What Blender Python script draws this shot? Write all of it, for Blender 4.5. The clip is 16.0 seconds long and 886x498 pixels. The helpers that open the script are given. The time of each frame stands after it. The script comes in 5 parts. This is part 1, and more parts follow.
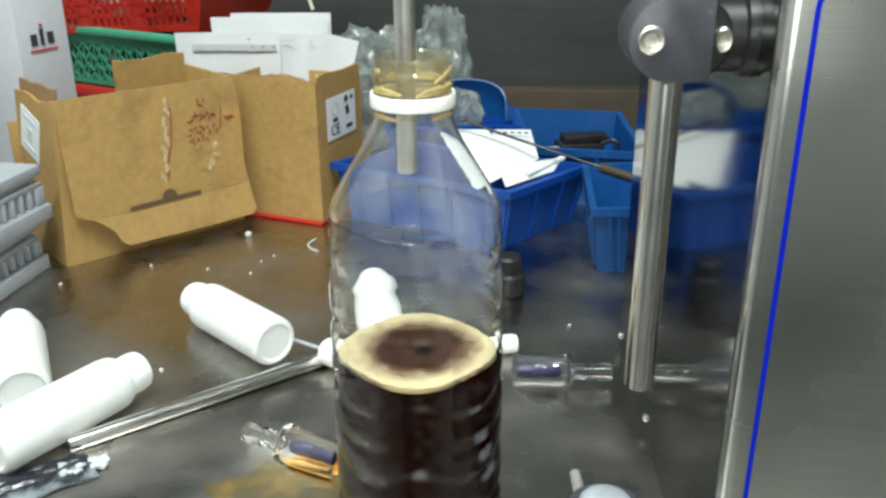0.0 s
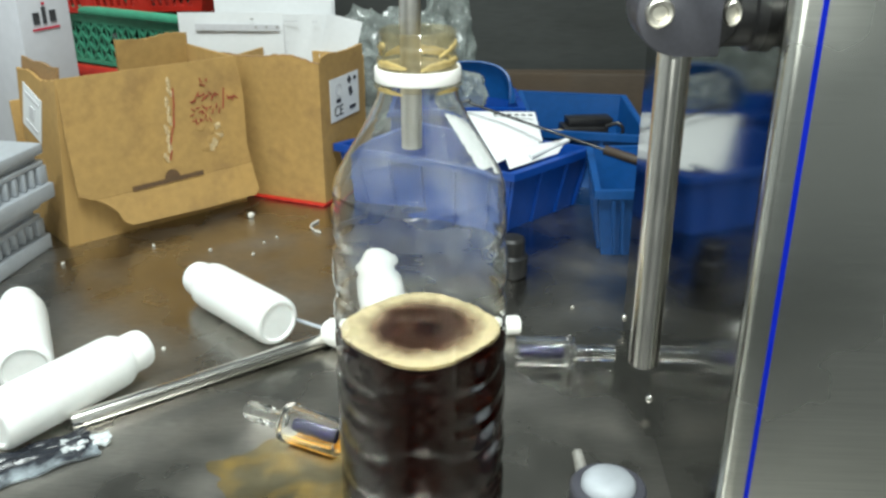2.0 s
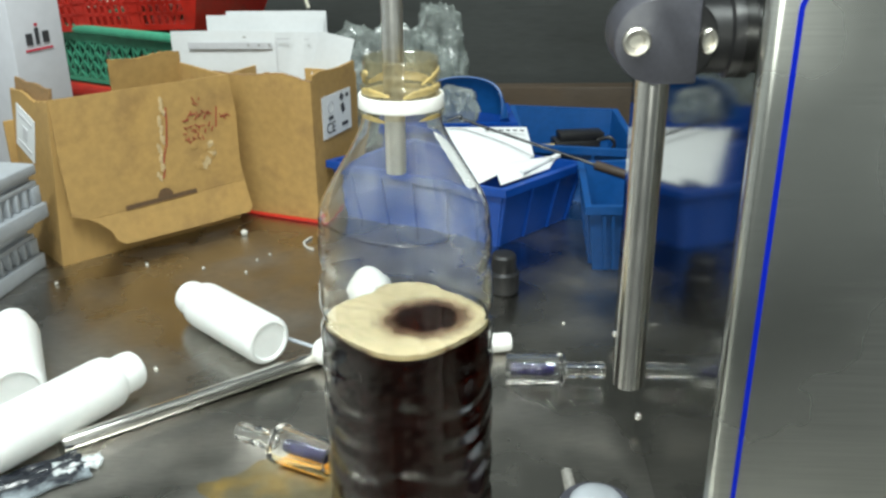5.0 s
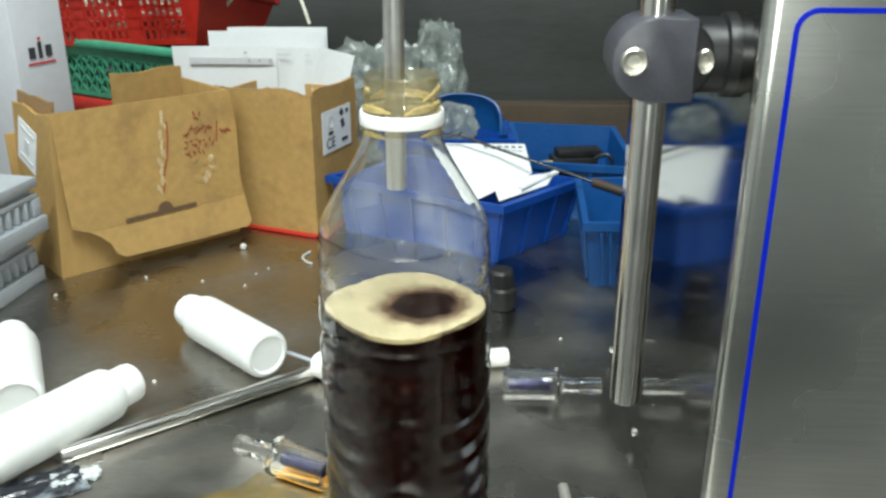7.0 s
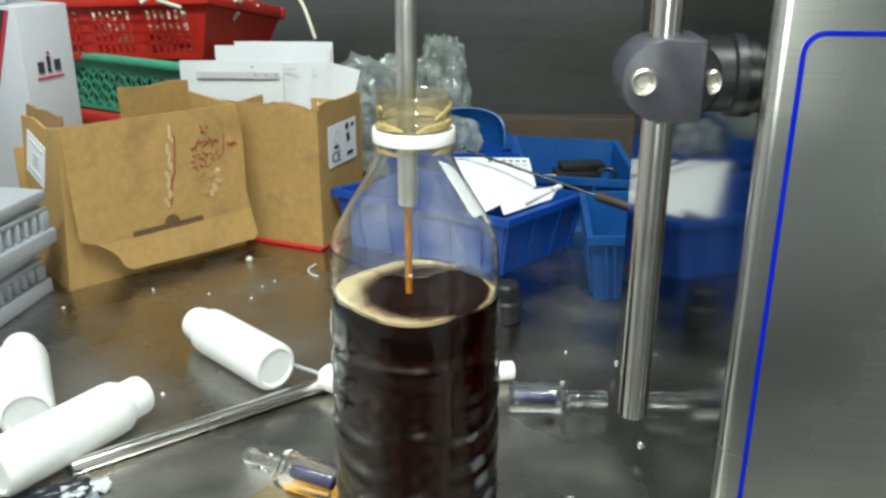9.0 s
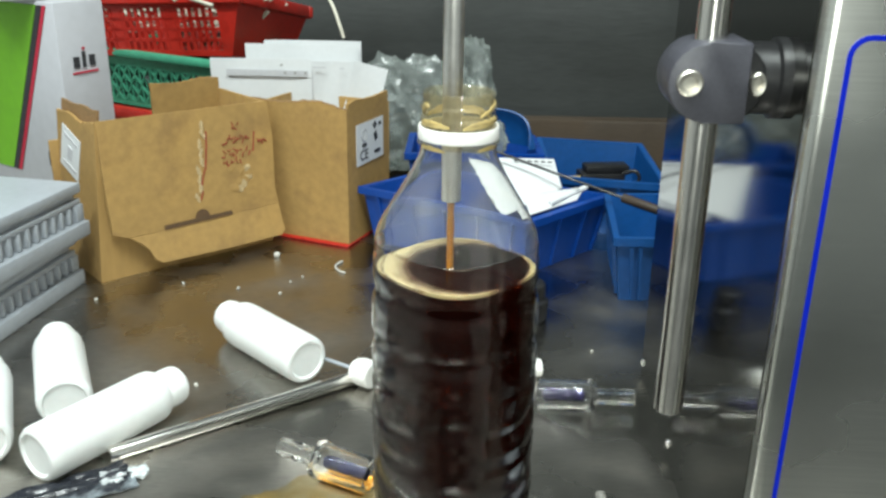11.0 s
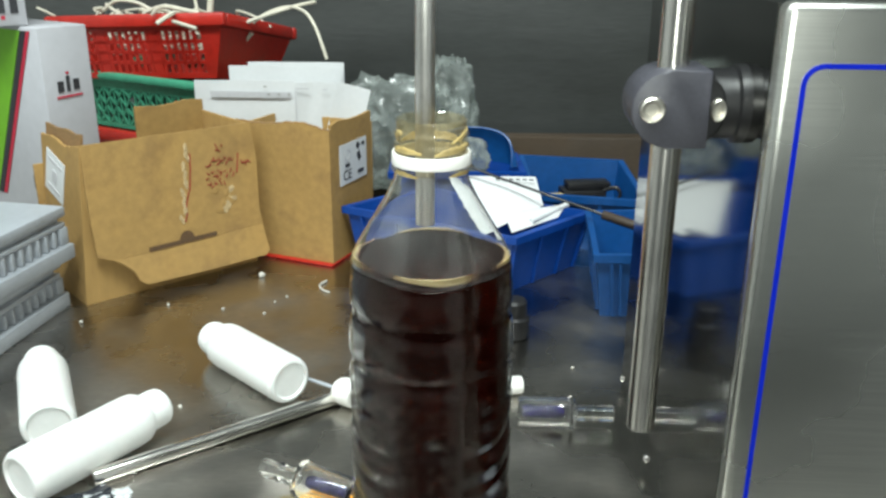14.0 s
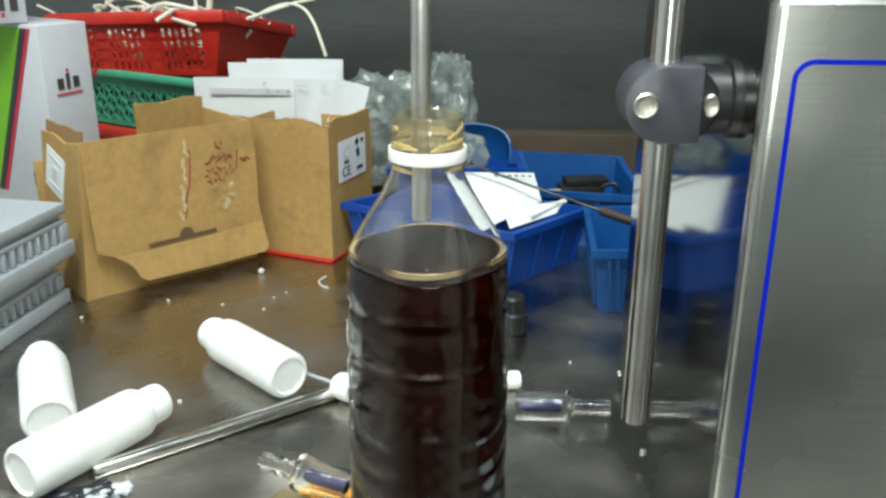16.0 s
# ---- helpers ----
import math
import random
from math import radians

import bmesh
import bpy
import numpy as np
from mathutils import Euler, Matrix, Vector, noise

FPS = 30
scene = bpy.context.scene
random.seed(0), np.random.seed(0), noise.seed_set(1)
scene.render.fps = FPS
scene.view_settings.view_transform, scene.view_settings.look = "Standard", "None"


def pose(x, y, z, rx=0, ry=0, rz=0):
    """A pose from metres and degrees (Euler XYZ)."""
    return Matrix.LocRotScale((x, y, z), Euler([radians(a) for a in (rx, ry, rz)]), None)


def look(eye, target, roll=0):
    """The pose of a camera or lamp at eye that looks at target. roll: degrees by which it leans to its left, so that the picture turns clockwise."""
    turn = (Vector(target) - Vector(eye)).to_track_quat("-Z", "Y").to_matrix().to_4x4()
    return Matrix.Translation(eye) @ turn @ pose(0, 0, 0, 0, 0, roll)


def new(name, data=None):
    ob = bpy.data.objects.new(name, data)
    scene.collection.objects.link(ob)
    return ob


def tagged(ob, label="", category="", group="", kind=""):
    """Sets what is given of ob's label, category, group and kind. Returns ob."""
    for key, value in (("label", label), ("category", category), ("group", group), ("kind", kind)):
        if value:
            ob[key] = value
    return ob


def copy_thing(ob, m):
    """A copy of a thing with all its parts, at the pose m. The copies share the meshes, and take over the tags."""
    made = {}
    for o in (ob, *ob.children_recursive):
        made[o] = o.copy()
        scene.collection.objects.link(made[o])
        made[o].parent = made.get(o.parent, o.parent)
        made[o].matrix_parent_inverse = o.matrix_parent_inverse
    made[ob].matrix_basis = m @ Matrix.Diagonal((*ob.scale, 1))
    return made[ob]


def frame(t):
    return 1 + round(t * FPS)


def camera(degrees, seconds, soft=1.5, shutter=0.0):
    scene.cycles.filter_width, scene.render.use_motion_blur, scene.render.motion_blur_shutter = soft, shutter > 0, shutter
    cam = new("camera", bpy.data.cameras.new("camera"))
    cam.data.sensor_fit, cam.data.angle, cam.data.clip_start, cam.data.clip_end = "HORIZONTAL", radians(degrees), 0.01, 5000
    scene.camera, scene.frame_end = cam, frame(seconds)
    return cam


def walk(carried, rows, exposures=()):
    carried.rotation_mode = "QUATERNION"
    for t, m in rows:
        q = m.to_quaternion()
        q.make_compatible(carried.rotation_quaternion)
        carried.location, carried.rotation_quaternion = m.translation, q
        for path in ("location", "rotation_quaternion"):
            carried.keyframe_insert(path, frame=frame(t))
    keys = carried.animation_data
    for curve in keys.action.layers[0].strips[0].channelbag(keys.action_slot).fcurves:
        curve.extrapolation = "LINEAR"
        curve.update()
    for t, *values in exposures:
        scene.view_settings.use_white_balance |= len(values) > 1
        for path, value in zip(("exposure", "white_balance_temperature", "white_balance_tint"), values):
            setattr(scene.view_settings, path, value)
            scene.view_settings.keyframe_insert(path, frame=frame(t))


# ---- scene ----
cam = camera(53.0, 16.0, soft=2.7)
ROWS = [
    (0.0, 0.0184, -0.4307, 0.3530, 0.43, -22.05, 0.27),
    (0.5, 0.0210, -0.4296, 0.3532, 0.12, -22.36, 0.29),
    (1.0, 0.0179, -0.4315, 0.3530, 0.36, -22.76, 0.25),
    (1.5, 0.0165, -0.4315, 0.3477, 0.69, -22.40, -0.02),
    (2.0, 0.0173, -0.4301, 0.3471, 0.68, -22.89, -0.00),
    (2.5, 0.0163, -0.4276, 0.3514, 0.79, -23.19, 0.44),
    (3.0, 0.0159, -0.4330, 0.3533, 0.46, -22.44, -0.07),
    (3.5, 0.0163, -0.4318, 0.3516, 0.59, -22.34, -0.04),
    (4.0, 0.0194, -0.4306, 0.3507, 0.70, -22.50, 0.14),
    (4.5, 0.0236, -0.4328, 0.3520, 0.77, -22.54, 0.23),
    (5.0, 0.0247, -0.4307, 0.3558, 0.46, -22.34, 0.44),
    (7.5, 0.0236, -0.4360, 0.3573, 0.29, -21.27, -0.37),
    (8.0, 0.0238, -0.4345, 0.3576, 0.08, -21.68, -0.72),
    (8.5, 0.0216, -0.4379, 0.3600, 0.14, -21.09, -0.08),
    (9.0, 0.0181, -0.4406, 0.3618, 0.47, -20.62, -0.14),
    (11.5, 0.0008, -0.4524, 0.3619, 1.53, -20.51, -0.80),
    (12.0, 0.0067, -0.4523, 0.3629, 1.31, -20.50, -0.55),
    (12.5, 0.0130, -0.4499, 0.3651, 0.83, -20.44, -0.29),
    (13.0, 0.0113, -0.4568, 0.3692, 0.56, -20.03, -0.95),
    (13.5, 0.0047, -0.4591, 0.3672, 0.63, -19.55, -1.09),
    (14.0, 0.0110, -0.4587, 0.3700, 0.70, -19.62, -0.35),
    (14.5, 0.0156, -0.4612, 0.3728, 0.81, -19.39, 0.15),
    (15.0, 0.0203, -0.4657, 0.3748, 0.61, -19.48, 0.37),
    (15.5, 0.0141, -0.4646, 0.3736, 0.61, -19.59, -0.19),
    (16.0, 0.0136, -0.4631, 0.3702, 0.73, -19.80, -0.26),
]
walk(cam, [(t, pose(x, y, z, 90 + pitch, roll, yaw)) for t, x, y, z, yaw, pitch, roll in ROWS])

# ---- light: a dim workshop with unseen ceiling tubes, and the small lamp beside the lens ----
world = bpy.data.worlds.new("world")
scene.world = world
world.use_nodes = True
world.node_tree.nodes["Background"].inputs[0].default_value = (0.75, 0.85, 1.0, 1)
world.node_tree.nodes["Background"].inputs[1].default_value = 0.05
scene.view_settings.exposure = 0.14


def lamp(name, kind, m, energy, colour, **kw):
    data = bpy.data.lights.new(name, kind)
    data.energy, data.color = energy, colour
    for key, value in kw.items():
        if key == "size":
            data.size = value
        elif key == "size_y":
            data.shape, data.size_y = "RECTANGLE", value
        elif key == "radius":
            data.shadow_soft_size = value
    ob = new(name, data)
    ob.matrix_world = m
    return ob


lamp("unseen_ceiling_tube", "AREA", look((-0.5, -0.55, 2.15), (-0.3, 0.1, 0)), 46, (0.90, 1.0, 0.975), size=1.3, size_y=0.12)
lamp("unseen_ceiling_tube", "AREA", look((0.16, -0.62, 2.15), (0.16, -0.3, 0)), 40, (0.90, 1.0, 0.975), size=0.12, size_y=1.3)
# extra tube, added to brighten the west wall that the steel reflects
lamp("unseen_ceiling_tube", "AREA", look((-1.95, -0.5, 2.2), (-2.4, -0.5, 0)), 16, (0.90, 1.0, 0.975), size=1.3, size_y=0.12)
flash = lamp("phone_lamp", "SPOT", look((0.012, -0.475, 0.405), (0.0, 0.15, 0.12)), 5.4, (0.94, 1.0, 0.91), radius=0.009)
flash.data.spot_size, flash.data.spot_blend = radians(92), 0.7

# ---- materials ----
def mat(name, colour, rough=0.5, metal=0.0, scale=20.0, vary=0.15, bump=0.0, bump_scale=None, stretch=None, coat=0.0, spots=0.0,
        spot_colour=(0.1, 0.08, 0.06), rough_vary=0.1, aniso=0.0, turn=0.0, sub=0.0, spot_scale=6.0, specular=0.5):
    """A principled surface with grain and blotches at two scales, and fine relief."""
    m = bpy.data.materials.new(name)
    m.use_nodes = True
    n, l = m.node_tree.nodes, m.node_tree.links
    b = n["Principled BSDF"]
    tc = n.new("ShaderNodeTexCoord")
    mp = n.new("ShaderNodeMapping")
    l.new(tc.outputs["Object"], mp.inputs["Vector"])
    if stretch:
        mp.inputs["Scale"].default_value = stretch
    fine = n.new("ShaderNodeTexNoise")
    fine.inputs["Scale"].default_value, fine.inputs["Detail"].default_value = scale * 8, 5
    broad = n.new("ShaderNodeTexNoise")
    broad.inputs["Scale"].default_value, broad.inputs["Detail"].default_value = scale, 4
    l.new(mp.outputs[0], fine.inputs["Vector"])
    l.new(tc.outputs["Object"], broad.inputs["Vector"])
    add = n.new("ShaderNodeMath")
    add.operation = "ADD"
    l.new(fine.outputs["Fac"], add.inputs[0])
    l.new(broad.outputs["Fac"], add.inputs[1])
    ramp = n.new("ShaderNodeMapRange")
    ramp.inputs["From Min"].default_value, ramp.inputs["From Max"].default_value = 0.7, 1.3
    ramp.inputs["To Min"].default_value, ramp.inputs["To Max"].default_value = 1 - vary, 1 + vary
    l.new(add.outputs[0], ramp.inputs["Value"])
    mul = n.new("ShaderNodeVectorMath")
    mul.operation = "SCALE"
    mul.inputs[0].default_value = colour
    l.new(ramp.outputs[0], mul.inputs["Scale"])
    out = mul.outputs[0]
    if spots:
        sp = n.new("ShaderNodeTexNoise")
        sp.inputs["Scale"].default_value, sp.inputs["Detail"].default_value, sp.inputs["Roughness"].default_value = spot_scale, 7, 0.65
        l.new(tc.outputs["Object"], sp.inputs["Vector"])
        r = n.new("ShaderNodeMapRange")
        r.inputs["From Min"].default_value, r.inputs["From Max"].default_value, r.inputs["To Max"].default_value = 0.52, 0.68, spots
        l.new(sp.outputs["Fac"], r.inputs["Value"])
        mix = n.new("ShaderNodeMix")
        mix.data_type = "RGBA"
        l.new(r.outputs[0], mix.inputs["Factor"])
        l.new(out, mix.inputs[6])
        mix.inputs[7].default_value = (*spot_colour, 1)
        out = mix.outputs[2]
    l.new(out, b.inputs["Base Color"])
    rr = n.new("ShaderNodeMapRange")
    rr.inputs["From Min"].default_value, rr.inputs["From Max"].default_value = 0.3, 0.7
    rr.inputs["To Min"].default_value, rr.inputs["To Max"].default_value = max(rough * (1 - rough_vary * 3), 0.02), min(rough * (1 + rough_vary * 3), 1)
    l.new(broad.outputs["Fac"], rr.inputs["Value"])
    l.new(rr.outputs[0], b.inputs["Roughness"])
    b.inputs["Metallic"].default_value = metal
    b.inputs["Coat Weight"].default_value = coat
    b.inputs["Anisotropic"].default_value, b.inputs["Anisotropic Rotation"].default_value = aniso, turn
    b.inputs["Specular IOR Level"].default_value = specular
    if sub:
        b.inputs["Subsurface Weight"].default_value = sub
        b.inputs["Subsurface Radius"].default_value = (0.004, 0.003, 0.003)
    if bump:
        bt = n.new("ShaderNodeTexNoise")
        bt.inputs["Scale"].default_value, bt.inputs["Detail"].default_value = bump_scale or scale * 8, 4
        l.new(mp.outputs[0], bt.inputs["Vector"])
        bn = n.new("ShaderNodeBump")
        bn.inputs["Strength"].default_value, bn.inputs["Distance"].default_value = bump, 0.001
        l.new(bt.outputs["Fac"], bn.inputs["Height"])
        l.new(bn.outputs[0], b.inputs["Normal"])
    return m


def clear(name, tint, haze=0.04, rough=0.03, ior=1.45, bump=0.0, bump_scale=60.0, haze_colour=(0.8, 0.8, 0.78), patch=0.0):
    """Thin clear plastic: sees through, glosses by Fresnel, with a little milky haze."""
    m = bpy.data.materials.new(name)
    m.use_nodes = True
    n, l = m.node_tree.nodes, m.node_tree.links
    n.remove(n["Principled BSDF"])
    tr, gl, df = n.new("ShaderNodeBsdfTransparent"), n.new("ShaderNodeBsdfGlossy"), n.new("ShaderNodeBsdfDiffuse")
    tr.inputs[0].default_value = (*tint, 1)
    gl.inputs["Roughness"].default_value = rough
    df.inputs[0].default_value = (*haze_colour, 1)
    lw = n.new("ShaderNodeLayerWeight")
    lw.inputs["Blend"].default_value = 0.5
    pw, fr = n.new("ShaderNodeMath"), n.new("ShaderNodeMapRange")
    pw.operation = "POWER"
    pw.inputs[1].default_value = 4.0
    l.new(lw.outputs["Facing"], pw.inputs[0])
    fr.inputs["To Min"].default_value, fr.inputs["To Max"].default_value = ((ior - 1) / (ior + 1)) ** 2 * 1.1, 0.60
    l.new(pw.outputs[0], fr.inputs["Value"])
    a, b = n.new("ShaderNodeMixShader"), n.new("ShaderNodeMixShader")
    a.inputs[0].default_value = haze
    if patch:
        tc = n.new("ShaderNodeTexCoord")
        nz = n.new("ShaderNodeTexNoise")
        nz.inputs["Scale"].default_value, nz.inputs["Detail"].default_value = 45, 5
        l.new(tc.outputs["Object"], nz.inputs["Vector"])
        mr = n.new("ShaderNodeMapRange")
        mr.inputs["From Min"].default_value, mr.inputs["From Max"].default_value = 0.45, 0.7
        mr.inputs["To Min"].default_value, mr.inputs["To Max"].default_value = haze, haze + patch
        l.new(nz.outputs["Fac"], mr.inputs["Value"])
        l.new(mr.outputs[0], a.inputs[0])
    l.new(tr.outputs[0], a.inputs[1])
    l.new(df.outputs[0], a.inputs[2])
    l.new(fr.outputs[0], b.inputs[0])
    l.new(a.outputs[0], b.inputs[1])
    l.new(gl.outputs[0], b.inputs[2])
    if bump:
        tc2 = n.new("ShaderNodeTexCoord")
        bt = n.new("ShaderNodeTexNoise")
        bt.inputs["Scale"].default_value, bt.inputs["Detail"].default_value = bump_scale, 3
        l.new(tc2.outputs["Object"], bt.inputs["Vector"])
        bn = n.new("ShaderNodeBump")
        bn.inputs["Strength"].default_value, bn.inputs["Distance"].default_value = bump, 0.004
        l.new(bt.outputs["Fac"], bn.inputs["Height"])
        for s in (gl, lw):
            l.new(bn.outputs[0], s.inputs["Normal"])
    l.new(b.outputs[0], n["Material Output"].inputs[0])
    return m


def shell(name, haze, patch, rough, ior=1.45, front=0.0):
    """Real refracting thin-walled plastic with a patchy pale mist mixed in to whiten it."""
    m = bpy.data.materials.new(name)
    m.use_nodes = True
    n, l = m.node_tree.nodes, m.node_tree.links
    b = n["Principled BSDF"]
    b.inputs["Base Color"].default_value = (0.985, 0.99, 0.98, 1)
    b.inputs["Transmission Weight"].default_value = 1.0
    b.inputs["IOR"].default_value = ior
    b.inputs["Roughness"].default_value = rough
    df = n.new("ShaderNodeBsdfDiffuse")
    df.inputs[0].default_value = (0.75, 0.77, 0.76, 1)
    tc, nz, mr = n.new("ShaderNodeTexCoord"), n.new("ShaderNodeTexNoise"), n.new("ShaderNodeMapRange")
    nz.inputs["Scale"].default_value, nz.inputs["Detail"].default_value = 42, 6
    mr.inputs["From Min"].default_value, mr.inputs["From Max"].default_value = 0.42, 0.72
    mr.inputs["To Min"].default_value, mr.inputs["To Max"].default_value = haze, haze + patch
    mix = n.new("ShaderNodeMixShader")
    bt, bn = n.new("ShaderNodeTexNoise"), n.new("ShaderNodeBump")
    bt.inputs["Scale"].default_value, bt.inputs["Detail"].default_value = 26, 2
    bn.inputs["Strength"].default_value, bn.inputs["Distance"].default_value = 0.04, 0.004
    l.new(tc.outputs["Object"], nz.inputs["Vector"])
    l.new(tc.outputs["Object"], bt.inputs["Vector"])
    l.new(bt.outputs["Fac"], bn.inputs["Height"])
    l.new(bn.outputs[0], b.inputs["Normal"])
    l.new(nz.outputs["Fac"], mr.inputs["Value"])
    # full haze only on the far half, where the liquid hides it; front scales the rest
    sep, half, mul = n.new("ShaderNodeSeparateXYZ"), n.new("ShaderNodeMapRange"), n.new("ShaderNodeMath")
    mul.operation = "MULTIPLY"
    half.inputs["From Min"].default_value, half.inputs["From Max"].default_value = 0.0, 0.02
    half.inputs["To Min"].default_value = front
    l.new(tc.outputs["Object"], sep.inputs[0])
    l.new(sep.outputs["Y"], half.inputs["Value"])
    l.new(mr.outputs[0], mul.inputs[0])
    l.new(half.outputs[0], mul.inputs[1])
    l.new(mul.outputs[0], mix.inputs[0])
    l.new(b.outputs[0], mix.inputs[1])
    l.new(df.outputs[0], mix.inputs[2])
    l.new(mix.outputs[0], n["Material Output"].inputs[0])
    return m


STEEL_TABLE = mat("worn_stainless_table", (0.44, 0.42, 0.385), 0.30, 1.0, 9, 0.16, 0.10, 260, (1, 9, 1), spots=0.5, spot_colour=(0.22, 0.19, 0.155), rough_vary=0.24, spot_scale=9)
# cabinet steel: side coloured dark to dim its reflections, front light to lift them
STEEL_SIDE = mat("dimmed_polished_stainless", (0.25, 0.25, 0.235), 0.08, 1.0, 6, 0.06, 0.01, 200, (1, 1, 12), rough_vary=0.15)
STEEL_FRONT = mat("lifted_brushed_stainless", (0.78, 0.79, 0.75), 0.28, 1.0, 7, 0.10, 0.05, 300, (0.3, 1, 14), spots=0.18, spot_colour=(0.58, 0.59, 0.57), spot_scale=11)
STEEL_ROD = mat("bright_steel_tube", (0.86, 0.84, 0.80), 0.21, 1.0, 30, 0.08, 0.0, 400, (8, 8, 1), aniso=0.7, turn=0.25, rough_vary=0.05)
STEEL_NOZZLE = mat("satin_steel_nozzle", (0.90, 0.89, 0.86), 0.36, 1.0, 30, 0.06, rough_vary=0.05)
STEEL_DULL = mat("dull_steel", (0.45, 0.43, 0.40), 0.35, 1.0, 40, 0.15)
DARK_PLASTIC = mat("dark_grey_nylon", (0.055, 0.055, 0.068), 0.45, 0.0, 60, 0.12, 0.06)
BLACK = mat("black_plastic", (0.012, 0.012, 0.013), 0.4, 0.0, 50, 0.2)
BLUE_LINE = mat("blue_printed_line", (0.001, 0.012, 0.36), 0.5, 0.0, 80, 0.06, specular=0.15)
HDPE = mat("white_hdpe", (0.80, 0.81, 0.80), 0.38, 0.0, 30, 0.03, 0.02, 200, sub=0.15)
WHITE_PLASTIC = mat("white_plastic", (0.82, 0.81, 0.78), 0.4, 0.0, 40, 0.05)
PET = shell("clear_pet", 0.02, 0.07, 0.012, 1.33)
PET_TOP = shell("misted_clear_pet", 0.03, 0.10, 0.014, 1.42, 0.2)
PET_NECK = clear("clear_pet_neck", (0.95, 0.92, 0.82), 0.06, 0.05, 1.45, 0.1, 60, (0.58, 0.52, 0.38), patch=0.14)
CLEAR_PART = shell("clear_polycarbonate", 0.02, 0.08, 0.03)
BAG = clear("wrinkled_polythene", (0.74, 0.77, 0.75), 0.20, 0.18, 1.5, 0.3, 40, (0.45, 0.49, 0.47), patch=0.30)
LIQUID = mat("dark_brown_liquid", (0.0045, 0.0005, 0.0002), 0.05, 0.0, 12, 0.3, rough_vary=0.0, specular=0.12)
STREAM = mat("amber_stream", (0.19, 0.070, 0.004), 0.12, 0.0, 60, 0.2)


def foam_mat(name, colour, r0, r1, centre, ragged, veil=0.0):
    """Fine bubbles that thin out to a veil on the liquid from radius r1 to r0 about a centre."""
    m = mat(name, colour, 0.6, 0.0, 90, 0.12, 0.15, 1500, sub=0.2)
    n, l = m.node_tree.nodes, m.node_tree.links
    tc, sub, ln = n.new("ShaderNodeTexCoord"), n.new("ShaderNodeVectorMath"), n.new("ShaderNodeVectorMath")
    sub.operation, ln.operation = "SUBTRACT", "LENGTH"
    sub.inputs[1].default_value = (*centre, 0)
    nz, mad, mr = n.new("ShaderNodeTexNoise"), n.new("ShaderNodeMath"), n.new("ShaderNodeMapRange")
    nz.inputs["Scale"].default_value, nz.inputs["Detail"].default_value, nz.inputs["Roughness"].default_value = 75, 8, 0.62
    mad.operation = "MULTIPLY_ADD"
    mad.inputs[1].default_value = ragged
    mr.inputs["From Min"].default_value, mr.inputs["From Max"].default_value = r0 + ragged / 2, r1 + ragged / 2
    mr.inputs["To Min"].default_value = veil
    tr, mix = n.new("ShaderNodeBsdfTransparent"), n.new("ShaderNodeMixShader")
    l.new(tc.outputs["Object"], sub.inputs[0])
    l.new(sub.outputs[0], ln.inputs[0])
    l.new(tc.outputs["Object"], nz.inputs["Vector"])
    l.new(nz.outputs["Fac"], mad.inputs[0])
    l.new(ln.outputs["Value"], mad.inputs[2])
    l.new(mad.outputs[0], mr.inputs["Value"])
    b, wet, pw = n["Principled BSDF"], n.new("ShaderNodeMix"), n.new("ShaderNodeMath")
    wet.data_type, pw.operation = "RGBA", "POWER"
    wet.inputs[6].default_value = (0.085, 0.030, 0.013, 1)
    pw.inputs[1].default_value = 0.6
    l.new(mr.outputs[0], wet.inputs["Factor"])
    l.new(b.inputs["Base Color"].links[0].from_socket, wet.inputs[7])
    l.new(wet.outputs[2], b.inputs["Base Color"])
    l.new(mr.outputs[0], pw.inputs[0])
    l.new(pw.outputs[0], mix.inputs[0])
    l.new(tr.outputs[0], mix.inputs[1])
    l.new(b.outputs[0], mix.inputs[2])
    l.new(mix.outputs[0], n["Material Output"].inputs[0])
    return m


FOAM = foam_mat("tan_foam", (0.235, 0.195, 0.112), 0.0215, 0.0365, (0.001, 0.001), 0.020, 0.05)
FOAM_EYE = foam_mat("tan_foam_with_eye", (0.21, 0.176, 0.105), 0.0155, 0.0290, (0.010, 0.0), 0.020)
FOAM_BAND = foam_mat("thin_tan_foam_band", (0.22, 0.182, 0.10), 0.0330, 0.0440, (0.0085, -0.001), 0.012)
FOAM_THIN = foam_mat("thin_tan_bubbles", (0.19, 0.150, 0.072), 0.0394, 0.0416, (0.0, 0.0), 0.005)
YELLOW = mat("dried_yellow_residue", (0.50, 0.39, 0.17), 0.5, 0.0, 60, 0.3, 0.3)
CARD = mat("brown_cardboard", (0.36, 0.217, 0.070), 0.85, 0.0, 14, 0.13, 0.12, 500, (1, 1, 0.2), spots=0.6, spot_colour=(0.21, 0.120, 0.046), spot_scale=16)
CARD_EDGE = mat("torn_cardboard_edge", (0.25, 0.145, 0.06), 0.95, 0.0, 60, 0.3, 0.5)
CARD_DARK = mat("cardboard_slot_shade", (0.10, 0.055, 0.025), 0.95, 0.0, 60, 0.3)
PAPER = mat("white_paper", (0.66, 0.67, 0.68), 0.8, 0.0, 20, 0.03)
PRINT_GREY = mat("grey_print", (0.50, 0.50, 0.52), 0.8, 0.0, 200, 0.1)
INK = mat("black_print", (0.03, 0.03, 0.035), 0.6, 0.0, 90, 0.2)
RED_INK = mat("red_marker", (0.30, 0.04, 0.025), 0.7, 0.0, 90, 0.3)
